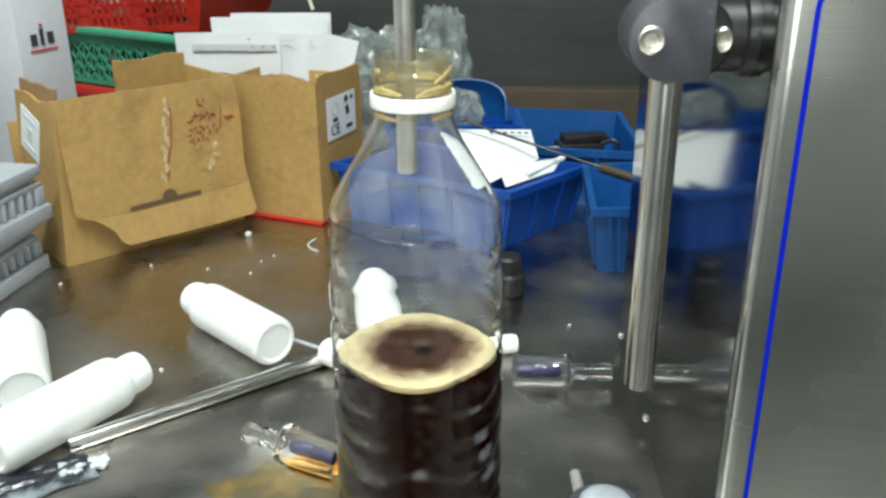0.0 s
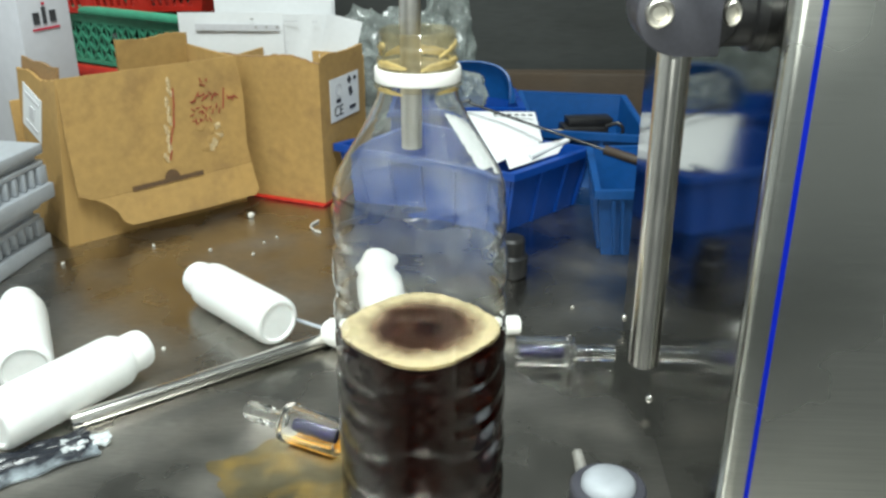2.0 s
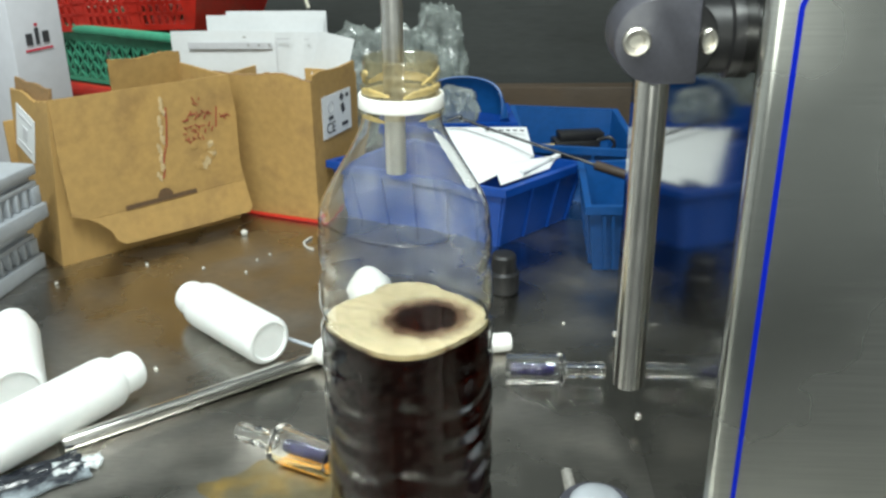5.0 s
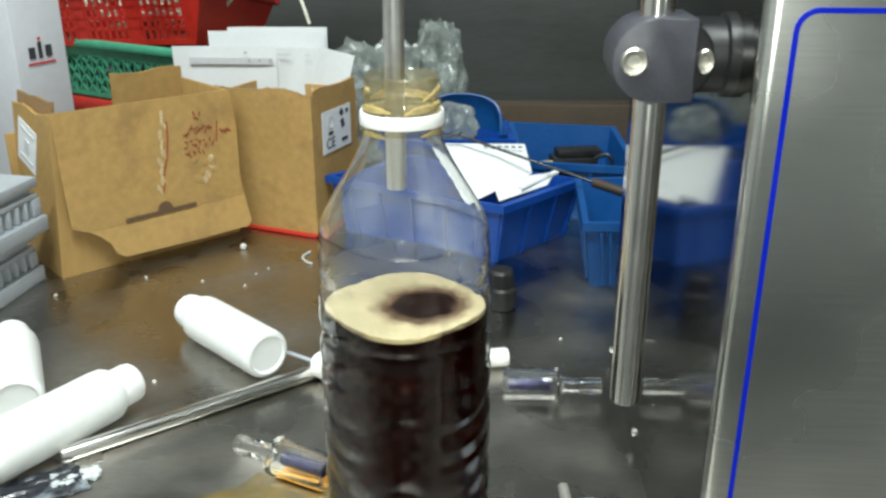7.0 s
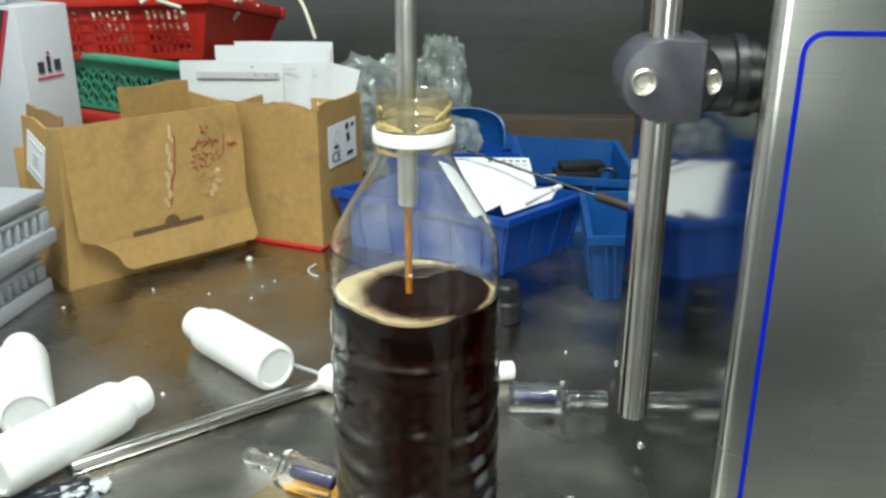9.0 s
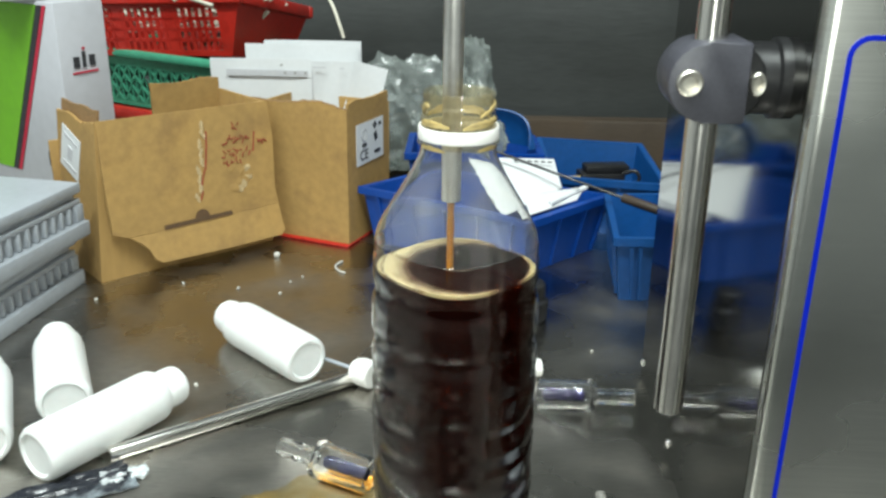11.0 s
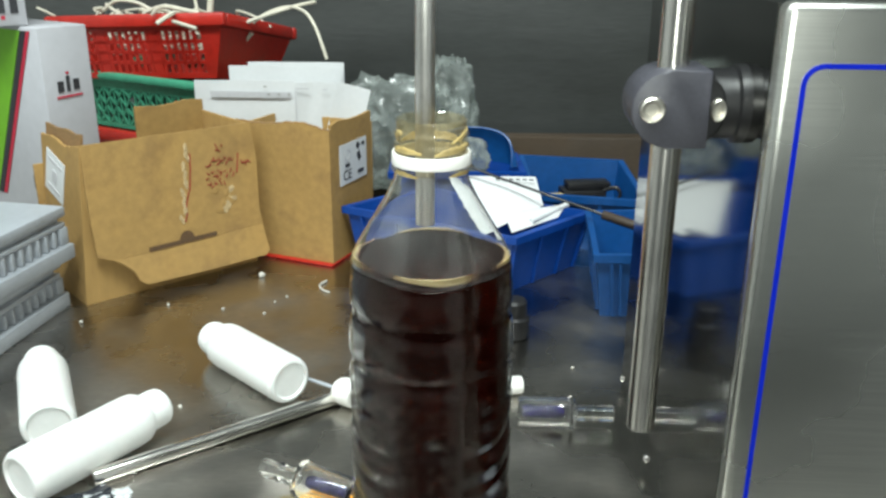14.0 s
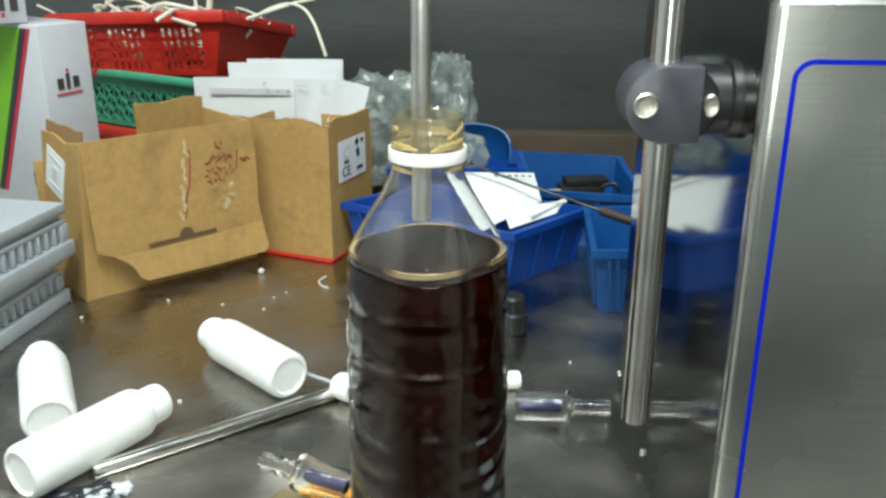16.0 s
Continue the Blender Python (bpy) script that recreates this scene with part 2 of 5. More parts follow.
TAPE = mat("torn_tape_residue", (0.47, 0.35, 0.19), 0.22, 0.0, 90, 0.3, 0.6, 300)
BLUE = mat("blue_polypropylene", (0.002, 0.048, 0.27), 0.38, 0.0, 18, 0.12, 0.05, 150)
BLUE_LIGHT = mat("lighter_blue_polypropylene", (0.003, 0.060, 0.22), 0.4, 0.0, 18, 0.12, 0.05, 150)
RED = mat("red_basket_plastic", (0.42, 0.018, 0.010), 0.4, 0.0, 16, 0.16, 0.05, 120)
GREEN = mat("green_basket_plastic", (0.05, 0.28, 0.17), 0.45, 0.0, 16, 0.16, 0.05, 120)
GREY_CRATE = mat("pale_grey_plastic", (0.36, 0.385, 0.42), 0.5, 0.0, 16, 0.08, 0.04, 150)
BOX_WHITE = mat("white_printed_carton", (0.47, 0.47, 0.50), 0.45, 0.0, 10, 0.05)
LIME = mat("lime_print", (0.16, 0.42, 0.02), 0.45, 0.0, 10, 0.08)
CRIMSON = mat("crimson_print", (0.50, 0.02, 0.05), 0.5, 0.0, 30, 0.08)
WALL = mat("dark_grey_sheeting", (0.036, 0.039, 0.037), 0.6, 0.0, 5, 0.2, 0.7, 9, (1, 1, 7), spots=0.2, spot_colour=(0.05, 0.05, 0.05))
# tones of the unseen walls, set for what bottle and steel reflect
WALL_PLAIN = mat("grey_workshop_wall", (0.25, 0.255, 0.25), 0.8, 0.0, 4, 0.1, 0.1)
WALL_PALE = mat("pale_reflector_wall", (0.60, 0.60, 0.59), 0.7, 0.0, 4, 0.05, 0.1)
CEILING = mat("pale_ceiling", (0.40, 0.41, 0.40), 0.9, 0.0, 4, 0.06)
FLOOR = mat("grey_concrete_floor", (0.07, 0.068, 0.065), 0.7, 0.0, 5, 0.2, 0.2)
BOLT = mat("bright_bolt_steel", (0.70, 0.67, 0.60), 0.38, 1.0, 60, 0.1)
WOOD = mat("brown_timber", (0.050, 0.034, 0.021), 0.75, 0.0, 12, 0.25, 0.2, 60, (1, 8, 8))
CABLE = mat("cream_cable", (0.62, 0.58, 0.48), 0.5, 0.0, 60, 0.1)
GREYSTUFF = mat("mottled_parts", (0.24, 0.23, 0.21), 0.6, 0.0, 60, 0.35, 0.3)
FOIL = mat("black_printed_film", (0.016, 0.018, 0.024), 0.25, 0.0, 40, 0.3, 0.4, 80, spots=1.0, spot_colour=(0.42, 0.48, 0.52), spot_scale=13)
FILM = mat("milky_plastic_film", (0.50, 0.53, 0.54), 0.3, 0.0, 40, 0.15, 0.3, 120, sub=0.1)
PUDDLE = clear("amber_puddle", (0.97, 0.92, 0.76), 0.0, 0.06, 1.33, 0.0, haze_colour=(0.42, 0.26, 0.05), patch=0.30)
CRUMB = mat("white_crumb", (0.55, 0.53, 0.48), 0.7, 0.0, 200, 0.1)
PURPLE = mat("dark_violet_seal", (0.004, 0.003, 0.022), 0.12, 0.0, 60, 0.3)
AMBER_WET = mat("amber_wet_plastic", (0.50, 0.24, 0.04), 0.2, 0.0, 60, 0.3)

# ---- mesh helpers ----
def mesh_of(name, bm, material, smooth=True):
    me = bpy.data.meshes.new(name)
    bmesh.ops.recalc_face_normals(bm, faces=bm.faces)
    if smooth:
        for f in bm.faces:
            f.smooth = True
        for e in bm.edges:
            if len(e.link_faces) == 2 and e.calc_face_angle(0) > 0.6:
                e.smooth = False
    bm.to_mesh(me)
    bm.free()
    me.materials.append(material)
    return me


def part(name, bm, material, parent, label="", smooth=True):
    ob = new(name, mesh_of(name, bm, material, smooth))
    ob.parent = parent
    if label:
        ob["label"] = label
    return ob


def thing(name, m, label, category, group="", kind=""):
    ob = new(name)
    ob.empty_display_size = 0.02
    ob.matrix_world = m
    return tagged(ob, label, category, group, kind)


def solo(name, bm, material, m, label, category, group="", kind="", smooth=True):
    ob = new(name, mesh_of(name, bm, material, smooth))
    ob.matrix_world = m
    return tagged(ob, label, category, group, kind)


def box(x0, x1, y0, y1, z0, z1, bevel=0.0, seg=2, bm=None):
    own = bm is None
    bm = bm or bmesh.new()
    g = bmesh.ops.create_cube(bm, size=1)
    for v in g["verts"]:
        v.co = Vector(((x0 + x1) / 2 + v.co.x * (x1 - x0), (y0 + y1) / 2 + v.co.y * (y1 - y0), (z0 + z1) / 2 + v.co.z * (z1 - z0)))
    if bevel:
        es = {e for v in g["verts"] for e in v.link_edges}
        bmesh.ops.bevel(bm, geom=list(es), offset=bevel, segments=seg, affect="EDGES", profile=0.5)
    return bm


def lathe(profile, seg=48, shape=None, bm=None):
    """Turns (radius, height) pairs about z. shape(angle, height) scales the radius; a pair may bring a shape of its own."""
    bm = bm or bmesh.new()
    rings = []
    for r, z, *own in profile:
        f = own[0] if own else shape
        if r < 1e-6:
            rings.append([bm.verts.new((0, 0, z))])
        else:
            rings.append([bm.verts.new((r * k * math.cos(a), r * k * math.sin(a), z))
                          for a, k in ((a, f(a, z) if f else 1) for a in (2 * math.pi * j / seg for j in range(seg)))])
    for p, q in zip(rings, rings[1:]):
        for k in range(seg):
            j = (k + 1) % seg
            if len(p) == 1 and len(q) > 1:
                bm.faces.new((p[0], q[k], q[j]))
            elif len(q) == 1 and len(p) > 1:
                bm.faces.new((p[k], p[j], q[0]))
            elif len(p) > 1:
                bm.faces.new((p[k], p[j], q[j], q[k]))
    return bm


def cyl(r, z0, z1, bevel=0.0, seg=32, bm=None):
    b = bevel
    pr = [(0, z0), (r - b, z0), (r, z0 + b), (r, z1 - b), (r - b, z1), (0, z1)] if b else [(0, z0), (r, z0), (r, z1), (0, z1)]
    return lathe(pr, seg, bm=bm)


def tube(points, r, seg=10, bm=None, ends=True):
    """A round tube along a smooth line through the points."""
    bm = bm or bmesh.new()
    pts = [Vector(p) for p in points]
    fine = []
    for k in range(len(pts) - 1):
        a, b, c, d = pts[max(k - 1, 0)], pts[k], pts[k + 1], pts[min(k + 2, len(pts) - 1)]
        for s in range(6 if len(pts) > 2 else 1):
            t = s / 6
            fine.append(0.5 * ((2 * b) + (c - a) * t + (2 * a - 5 * b + 4 * c - d) * t * t + (3 * b - a - 3 * c + d) * t ** 3))
    fine.append(pts[-1])
    rings = []
    for k, p in enumerate(fine):
        way = (fine[min(k + 1, len(fine) - 1)] - fine[max(k - 1, 0)]).normalized()
        side = way.cross(Vector((0.13, 0.31, 0.94))).normalized()
        up = side.cross(way)
        rings.append([bm.verts.new(p + r * (math.cos(a) * side + math.sin(a) * up)) for a in (2 * math.pi * j / seg for j in range(seg))])
    for p, q in zip(rings, rings[1:]):
        for k in range(seg):
            bm.faces.new((p[k], p[(k + 1) % seg], q[(k + 1) % seg], q[k]))
    if ends:
        bm.faces.new(rings[0][::-1])
        bm.faces.new(rings[-1])
    return bm


def prism(bm, loop, thick, axis):
    """A slab: the loop of points, extruded by the vector axis * thick."""
    lo = [bm.verts.new(p) for p in loop]
    off = Vector(axis) * thick
    hi = [bm.verts.new(Vector(p) + off) for p in loop]
    bm.faces.new(lo[::-1])
    bm.faces.new(hi)
    n = len(lo)
    for k in range(n):
        bm.faces.new((lo[k], lo[(k + 1) % n], hi[(k + 1) % n], hi[k]))
    return bm


def lying(a, b, z):
    """The pose of a thing turned about its own z that lies with its foot at a and its top towards b."""
    d = Vector((b[0] - a[0], b[1] - a[1], 0)).normalized()
    side = Vector((-d.y, d.x, 0))
    m = Matrix.Identity(4)
    for k, c in enumerate((side, d.cross(side), d)):
        m.col[k][:3] = c
    m.col[3][:3] = (a[0], a[1], z)
    return m


# ---- the room ----
def structure(name, bm, material, label, category):
    return solo(name, bm, material, Matrix.Identity(4), label, category, kind="structure")


structure("floor", box(-2.4, 1.6, -2.6, 1.2, -0.92, -0.85), FLOOR, "grey concrete workshop floor under the bench", "floor")
structure("ceiling", box(-2.4, 1.6, -2.6, 1.2, 2.3, 2.36), CEILING, "plain pale workshop ceiling", "ceiling")
# walls added out of view: pale sides brighten the steel, greyer south spares the bottle
structure("wall_west", box(-2.46, -2.4, -2.6, 1.2, -0.85, 2.3), WALL_PALE, "unseen pale wall added to brighten reflections in the steel", "wall")
structure("wall_east", box(1.60, 1.66, -2.6, 1.2, -0.85, 2.3), WALL_PALE, "unseen pale wall added to brighten reflections in the steel", "wall")
structure("wall_south", box(-2.46, 1.66, -2.66, -2.6, -0.85, 2.3), WALL_PLAIN, "unseen plain grey wall, toned for reflections in bottle and steel", "wall")


def sheeting():
    bm = bmesh.new()
    nx, nz = 150, 70
    grid = []
    for i in range(nx + 1):
        row = []
        for j in range(nz + 1):
            x, z = -2.46 + 4.12 * i / nx, -0.85 + 3.15 * j / nz
            w = 0.026 * noise.noise(Vector((x * 1.1, 3.1, z * 7))) + 0.013 * noise.noise(Vector((x * 2.7, 9.0, z * 17 + x * 2)))
            row.append(bm.verts.new((x, 0.955 + w, z)))
        grid.append(row)
    back = [[bm.verts.new((v.co.x, 1.2, v.co.z)) for v in (grid[i][0], grid[i][-1])] for i in (0, nx)]
    for i in range(nx):
        for j in range(nz):
            bm.faces.new((grid[i][j], grid[i + 1][j], grid[i + 1][j + 1], grid[i][j + 1]))
    bm.faces.new((back[0][0], back[1][0], back[1][1], back[0][1]))
    return bm


structure("wall_north", sheeting(), WALL, "dark grey wrinkled sheeting hung behind the bench", "wall")


def bench():
    t = thing("workbench", Matrix.Identity(4), "worn stainless steel workbench with stains and scratches", "workbench")
    part("tabletop", box(-1.25, 1.25, -0.24, 0.92, -0.04, 0.0, 0.004), STEEL_TABLE, t)
    for x in (-1.18, 1.18):
        for y in (-0.18, 0.85):
            part("leg", box(x - 0.025, x + 0.025, y - 0.025, y + 0.025, -0.85, -0.04, 0.004), STEEL_DULL, t)
    for y in (-0.18, 0.85):
        part("apron", box(-1.15, 1.15, y - 0.01, y + 0.01, -0.12, -0.041, 0.002), STEEL_DULL, t)


bench()
solo("timber_batten", box(-1.2, 1.2, 0.885, 0.918, 0.0, 0.075, 0.004), WOOD, Matrix.Identity(4), "rough brown timber batten along the back of the bench", "batten")

# ---- the filling machine ----
def machine():
    x0, x1, y0, y1, top = 0.151, 0.60, -0.078, 0.226, 0.343
    t = thing("filling_machine", pose(0.1462, -0.078, 0, 0, 0, -2.3) @ pose(-0.151, 0.078, 0), "stainless steel filling machine cabinet with blue printed outline", "machine")
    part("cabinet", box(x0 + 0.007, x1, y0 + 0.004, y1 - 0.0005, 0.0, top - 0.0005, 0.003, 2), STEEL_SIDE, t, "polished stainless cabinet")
    # the thin side sheet is slightly dished between its folded edges
    bm = bmesh.new()
    ny, nz = 40, 16
    def dish(i, j):
        u, w = i / ny, j / nz
        return x0 + 0.0005 * 4 * u * (1 - u) * (1 - 0.35 * (2 * w - 1) ** 2)
    outer = [[bm.verts.new((dish(i, j), y0 + 0.004 + (y1 - y0 - 0.004) * i / ny, top * j / nz)) for j in range(nz + 1)] for i in range(ny + 1)]
    inner = [[bm.verts.new((x0 + 0.0066, v.co.y, v.co.z)) for v in row] for row in outer]
    for i in range(ny):
        for j in range(nz):
            bm.faces.new((outer[i][j], outer[i][j + 1], outer[i + 1][j + 1], outer[i + 1][j]))
        for j in (0, nz):
            bm.faces.new((outer[i][j], outer[i + 1][j], inner[i + 1][j], inner[i][j]))
    for j in range(nz):
        for i in (0, ny):
            bm.faces.new((outer[i][j], outer[i][j + 1], inner[i][j + 1], inner[i][j]))
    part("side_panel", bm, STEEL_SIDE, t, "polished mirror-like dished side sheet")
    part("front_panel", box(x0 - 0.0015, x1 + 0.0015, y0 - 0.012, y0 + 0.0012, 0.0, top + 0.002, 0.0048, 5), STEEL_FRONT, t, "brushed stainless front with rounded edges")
    part("gasket", box(x0 + 0.002, x1 - 0.002, y0 + 0.0013, y0 + 0.0039, 0.002, top - 0.002), BLACK, t, "dark seam behind the front panel")
    # blue outline: rounded rectangle, a thin raised print
    bm = bmesh.new()
    bx0, bx1, bz0, bz1, r, w = x0 + 0.0082, x1 - 0.0105, 0.03, top - 0.0225, 0.009, 0.0021
    def outline(inset):
        pts = []
        for cx, cz, a0 in ((bx1 - r, bz1 - r, 0), (bx0 + r, bz1 - r, 90), (bx0 + r, bz0 + r, 180), (bx1 - r, bz0 + r, 270)):
            for k in range(7):
                a = radians(a0 + 15 * k)
                pts.append((cx + (r - inset) * math.cos(a), y0 - 0.0126, cz + (r - inset) * math.sin(a)))
        return pts
    o, i = [bm.verts.new(p) for p in outline(0)], [bm.verts.new(p) for p in outline(w)]
    ob, ib = [bm.verts.new((v.co.x, y0 - 0.0119, v.co.z)) for v in o], [bm.verts.new((v.co.x, y0 - 0.0119, v.co.z)) for v in i]
    n = len(o)
    for k in range(n):
        j = (k + 1) % n
        bm.faces.new((o[k], o[j], i[j], i[k]))
        bm.faces.new((o[k], ob[k], ob[j], o[j]))
        bm.faces.new((i[k], i[j], ib[j], ib[k]))
    part("blue_outline", bm, BLUE_LINE, t, "thin blue printed outline")
    for y, z in ((0.2215, 0.012), (0.0985, 0.012)):
        s = part("screw", lathe([(0, 0.0022), (0.0018, 0.002), (0.0031, 0.0008), (0.0033, 0)], 16), STEEL_ROD, t, "small domed steel screw")
        s.matrix_basis = pose(x0 + (0.0001 if y > 0.2 else 0.0003), y, z, 0, -90, 0)
    # clamp block on a dark stub, holding the upright rod
    arm = part("arm", lathe([(0, 0), (0.0155, 0), (0.0165, 0.001), (0.0165, 0.0115), (0.0185, 0.0125), (0.0185, 0.0225), (0, 0.0225)], 40), BLACK, t, "black knurled clamp stub")
    arm.matrix_basis = pose(x0 - 0.0170, -0.038, 0.2945, 0, 90, 0)
    blk = bmesh.new()
    loop = [(0.1315, -0.058, 0.2768), (0.1315, -0.058, 0.3125)]
    for k in range(13):
        a = radians(90 + 15 * k)
        loop.append((0.1140 + 0.0178 * math.cos(a), -0.058, 0.2945 + 0.0178 * math.sin(a)))
    prism(blk, loop, 0.034, (0, 1, 0))
    bmesh.ops.bevel(blk, geom=[e for e in blk.edges], offset=0.0011, segments=2, affect="EDGES", profile=0.5)
    clamp = part("clamp_block", blk, DARK_PLASTIC, t, "dark grey nylon clamp block with rounded nose")
    def bolt(m):
        b = part("bolt", lathe([(0, 0.0005), (0.0030, 0.0005), (0.0033, 0.003), (0.0050, 0.0032), (0.0058, 0.0024), (0.0060, 0.0), (0.0, 0.0)], 24), BOLT, clamp, "bright steel socket bolt")
        b.matrix_basis = m
    bolt(pose(0.1055, -0.0580, 0.2948, 90, 0, 0))
    boss = part("boss", cyl(0.0178, 0, 0.030, 0.001, 40), BLACK, t, "dark round clamp boss")
    boss.matrix_basis = pose(0.1225, -0.0245, 0.2945, 90, 0, 0)
    bolt(pose(0.1357, -0.0546, 0.2945, 90, 0, 0) @ Matrix.Diagonal((0.62, 0.9, 1, 1)))
    rod = part("rod", lathe([(0, 0.1205), (0.0066, 0.1205), (0.0074, 0.1213), (0.0074, 0.52), (0, 0.52)], 40), STEEL_ROD, t, "bright steel upright rod")
    rod.matrix_basis = pose(0.1166, -0.0410, 0)


machine()


def nozzle():
    t = thing("filling_nozzle", pose(-0.0034, 0.0, 0.2205), "long thin stainless steel filling nozzle tube inside the bottle neck", "nozzle")
    part("tube", lathe([(0.0040, 0.0), (0.0049, 0.0003), (0.0051, 0.001), (0.0051, 0.42), (0.0040, 0.42), (0.0040, 0.0)], 32), STEEL_NOZZLE, t)


nozzle()

# ---- the bottle and its filling ----
def wall_radius(z):
    """The bottle's outer radius at a height, without its ribs."""
    pts = [(0.0, 0.043), (0.004, 0.0465), (0.012, 0.0475), (0.150, 0.0465), (0.176, 0.0458), (0.190, 0.0453), (0.200, 0.0444), (0.206, 0.0428), (0.213, 0.0392), (0.225, 0.0318), (0.236, 0.0252), (0.246, 0.0202), (0.252, 0.0193)]
    for (za, ra), (zb, rb) in zip(pts, pts[1:]):
        if z <= zb:
            k = (z - za) / (zb - za)
            k = k * k * (3 - 2 * k) if zb <= 0.012 else k
            r = ra + (rb - ra) * k
            break
    else:
        r = 0.0193
    return r


def squarish(a, z=0.0):
    """The bottle's rounded-square plan, one corner towards the room's front; round at the neck."""
    k = 1 - max(0.0, min(1.0, (z - 0.205) / 0.035))
    return 1 - 0.097 * k * (1 - math.cos(4 * a)) / 2


RIBS = ((0.1935, 0.010, 0.005, 0.0, 0.0030), (0.1722, 0.044, 0.022, 0.0, 0.0045), (0.1428, 0.044, 0.022, 0.0, 0.0045), (0.1215, 0.012, 0.006, 0.004, 0.0035),
        (0.0985, 0.028, 0.020, 0.010, 0.0050), (0.0800, 0.008, 0.014, 0.010, 0.0040), (0.0580, 0.028, 0.020, 0.010, 0.0050), (0.0300, 0.028, 0.022, 0.008, 0.0050))


def ripple(a, z, deep=1.0):
    """Rings and wave flutes round the body, none at the shoulder and neck."""
    fade = max(0.0, min(1.0, (0.178 - z) / 0.02)) * max(0.0, min(1.0, z / 0.015))
    corner = (0.5 + 0.5 * math.cos(4 * a)) ** 2
    rib = 0.0
    # two level rings under the shoulder, then waves that crest at each corner
    for c, at_corner, at_face, wave, width in RIBS:
        bend = z - wave * (corner - 0.3) - 0.0012 * math.sin(3 * a)
        rib -= (at_face + (at_corner - at_face) * corner) * math.exp(-((bend - c) / width) ** 2)
    return squarish(a, z) * (1 + deep * rib + fade * 0.003 * math.cos(8 * a + 0.25 * math.sin(z * 240)))


def bottle():
    t = thing("plastic_bottle", pose(0, 0, 0), "large clear ribbed plastic bottle being filled with dark brown liquid", "bottle")
    zs = [0.0, 0.002, 0.004, 0.008, 0.012] + [0.013 + 0.001 * k for k in range(187)] + [0.203, 0.207, 0.212, 0.219, 0.225, 0.231, 0.236, 0.241, 0.246, 0.249, 0.252]
    th = 0.0005
    low = [(wall_radius(z), z) for z in zs if z < 0.1985]
    high = [(wall_radius(z), z) for z in zs if z > 0.1985]
    # the blown wall is thicker in the grooves, so they bend what is seen through them
    def inside(a, z):
        return ripple(a, z, 1.08)
    body = lathe([(0.0, 0.0035), (0.03, 0.0015)] + low + [(r - th, z, inside) for r, z in low[::-1]] + [(0.03, 0.0021), (0.0, 0.0041)], 96, ripple)
    clear_parts = [part("bottle_body", body, PET, t, "clear plastic body with slanting ribs")]
    top = high + [(r - th, z) for r, z in high[::-1]] + [high[0]]
    clear_parts.append(part("shoulder", lathe(top, 96, ripple), PET_TOP, t, "misted clear sloping shoulder"))
    for ob in clear_parts:
        ob.visible_shadow = False
    neck = [(0.0193, 0.252), (0.0212, 0.2522), (0.0214, 0.2535), (0.0193, 0.254), (0.0187, 0.263)]
    for z in (0.2655, 0.2715):
        neck += [(0.0186, z - 0.0018), (0.0197, z - 0.0008), (0.0197, z + 0.0006), (0.0186, z + 0.0016)]
    neck += [(0.0184, 0.2765), (0.0186, 0.2785), (0.0178, 0.2792), (0.0172, 0.2785), (0.0172, 0.252)]
    part("neck", lathe(neck, 64), PET_NECK, t, "clear threaded neck")
    ring = [(0.0200, 0.2550), (0.0211, 0.2552), (0.0212, 0.2558), (0.0210, 0.2612), (0.0206, 0.2618), (0.0197, 0.2616), (0.0196, 0.2555), (0.02, 0.255)]
    part("seal_ring", lathe(ring, 64), WHITE_PLASTIC, t, "white tamper ring left on the neck")
    # yellow foam dried along the thread
    for a0, a1, z0, z1, r, w in ((180, 256, 0.2620, 0.2628, 0.0189, 0.0042), (276, 362, 0.2620, 0.2644, 0.0189, 0.0046), (306, 372, 0.2680, 0.2735, 0.0183, 0.0028), (20, 160, 0.2640, 0.2650, 0.0168, 0.0050), (168, 214, 0.2655, 0.272, 0.0183, 0.0048), (196, 250, 0.2510, 0.2506, 0.0196, 0.0030), (300, 350, 0.2512, 0.2508, 0.0196, 0.0026)):
        bm = bmesh.new()
        rows = []
        for k, a in enumerate(np.linspace(radians(a0), radians(a1), 25)):
            z = z0 + (z1 - z0) * k / 24
            h = w * (math.sin(math.pi * (k + 0.6) / 25.2) ** 0.5) * (0.85 + 0.35 * noise.noise(Vector((k * 0.35, a0, 0))))
            rows.append([bm.verts.new((q * math.cos(a), q * math.sin(a), zz)) for q, zz in ((r, z), (r + 0.0005, z + 0.2 * h), (r + 0.0005, z + 0.8 * h), (r, z + h), (r - 0.0004, z + h), (r - 0.0004, z))])
        for p, q in zip(rows, rows[1:]):
            for k in range(6):
                bm.faces.new((p[k], q[k], q[(k + 1) % 6], p[(k + 1) % 6]))
        bm.faces.new(rows[0][::-1])
        bm.faces.new(rows[-1])
        part("residue", bm, YELLOW, t, "dried yellow residue")
    # the shoulder's mist is a pale haze mixed into the clear plastic


bottle()

LEVELS = [(0.0, 0.1180), (2.55, 0.1182), (3.75, 0.1395), (5.25, 0.1366), (6.4, 0.1545), (7.75, 0.1535), (9.1, 0.1728), (10.3, 0.1728), (11.4, 0.1885), (12.85, 0.1880), (13.9, 0.2035), (16.0, 0.2035)]
PULSES = [(2.5, 3.7), (5.2, 6.4), (7.75, 9.05), (10.3, 11.4), (12.85, 13.75)]


def level(t):
    for (a, x), (b, y) in zip(LEVELS, LEVELS[1:]):
        if t <= b:
            return x + (y - x) * (t - a) / (b - a)
    return LEVELS[-1][1]


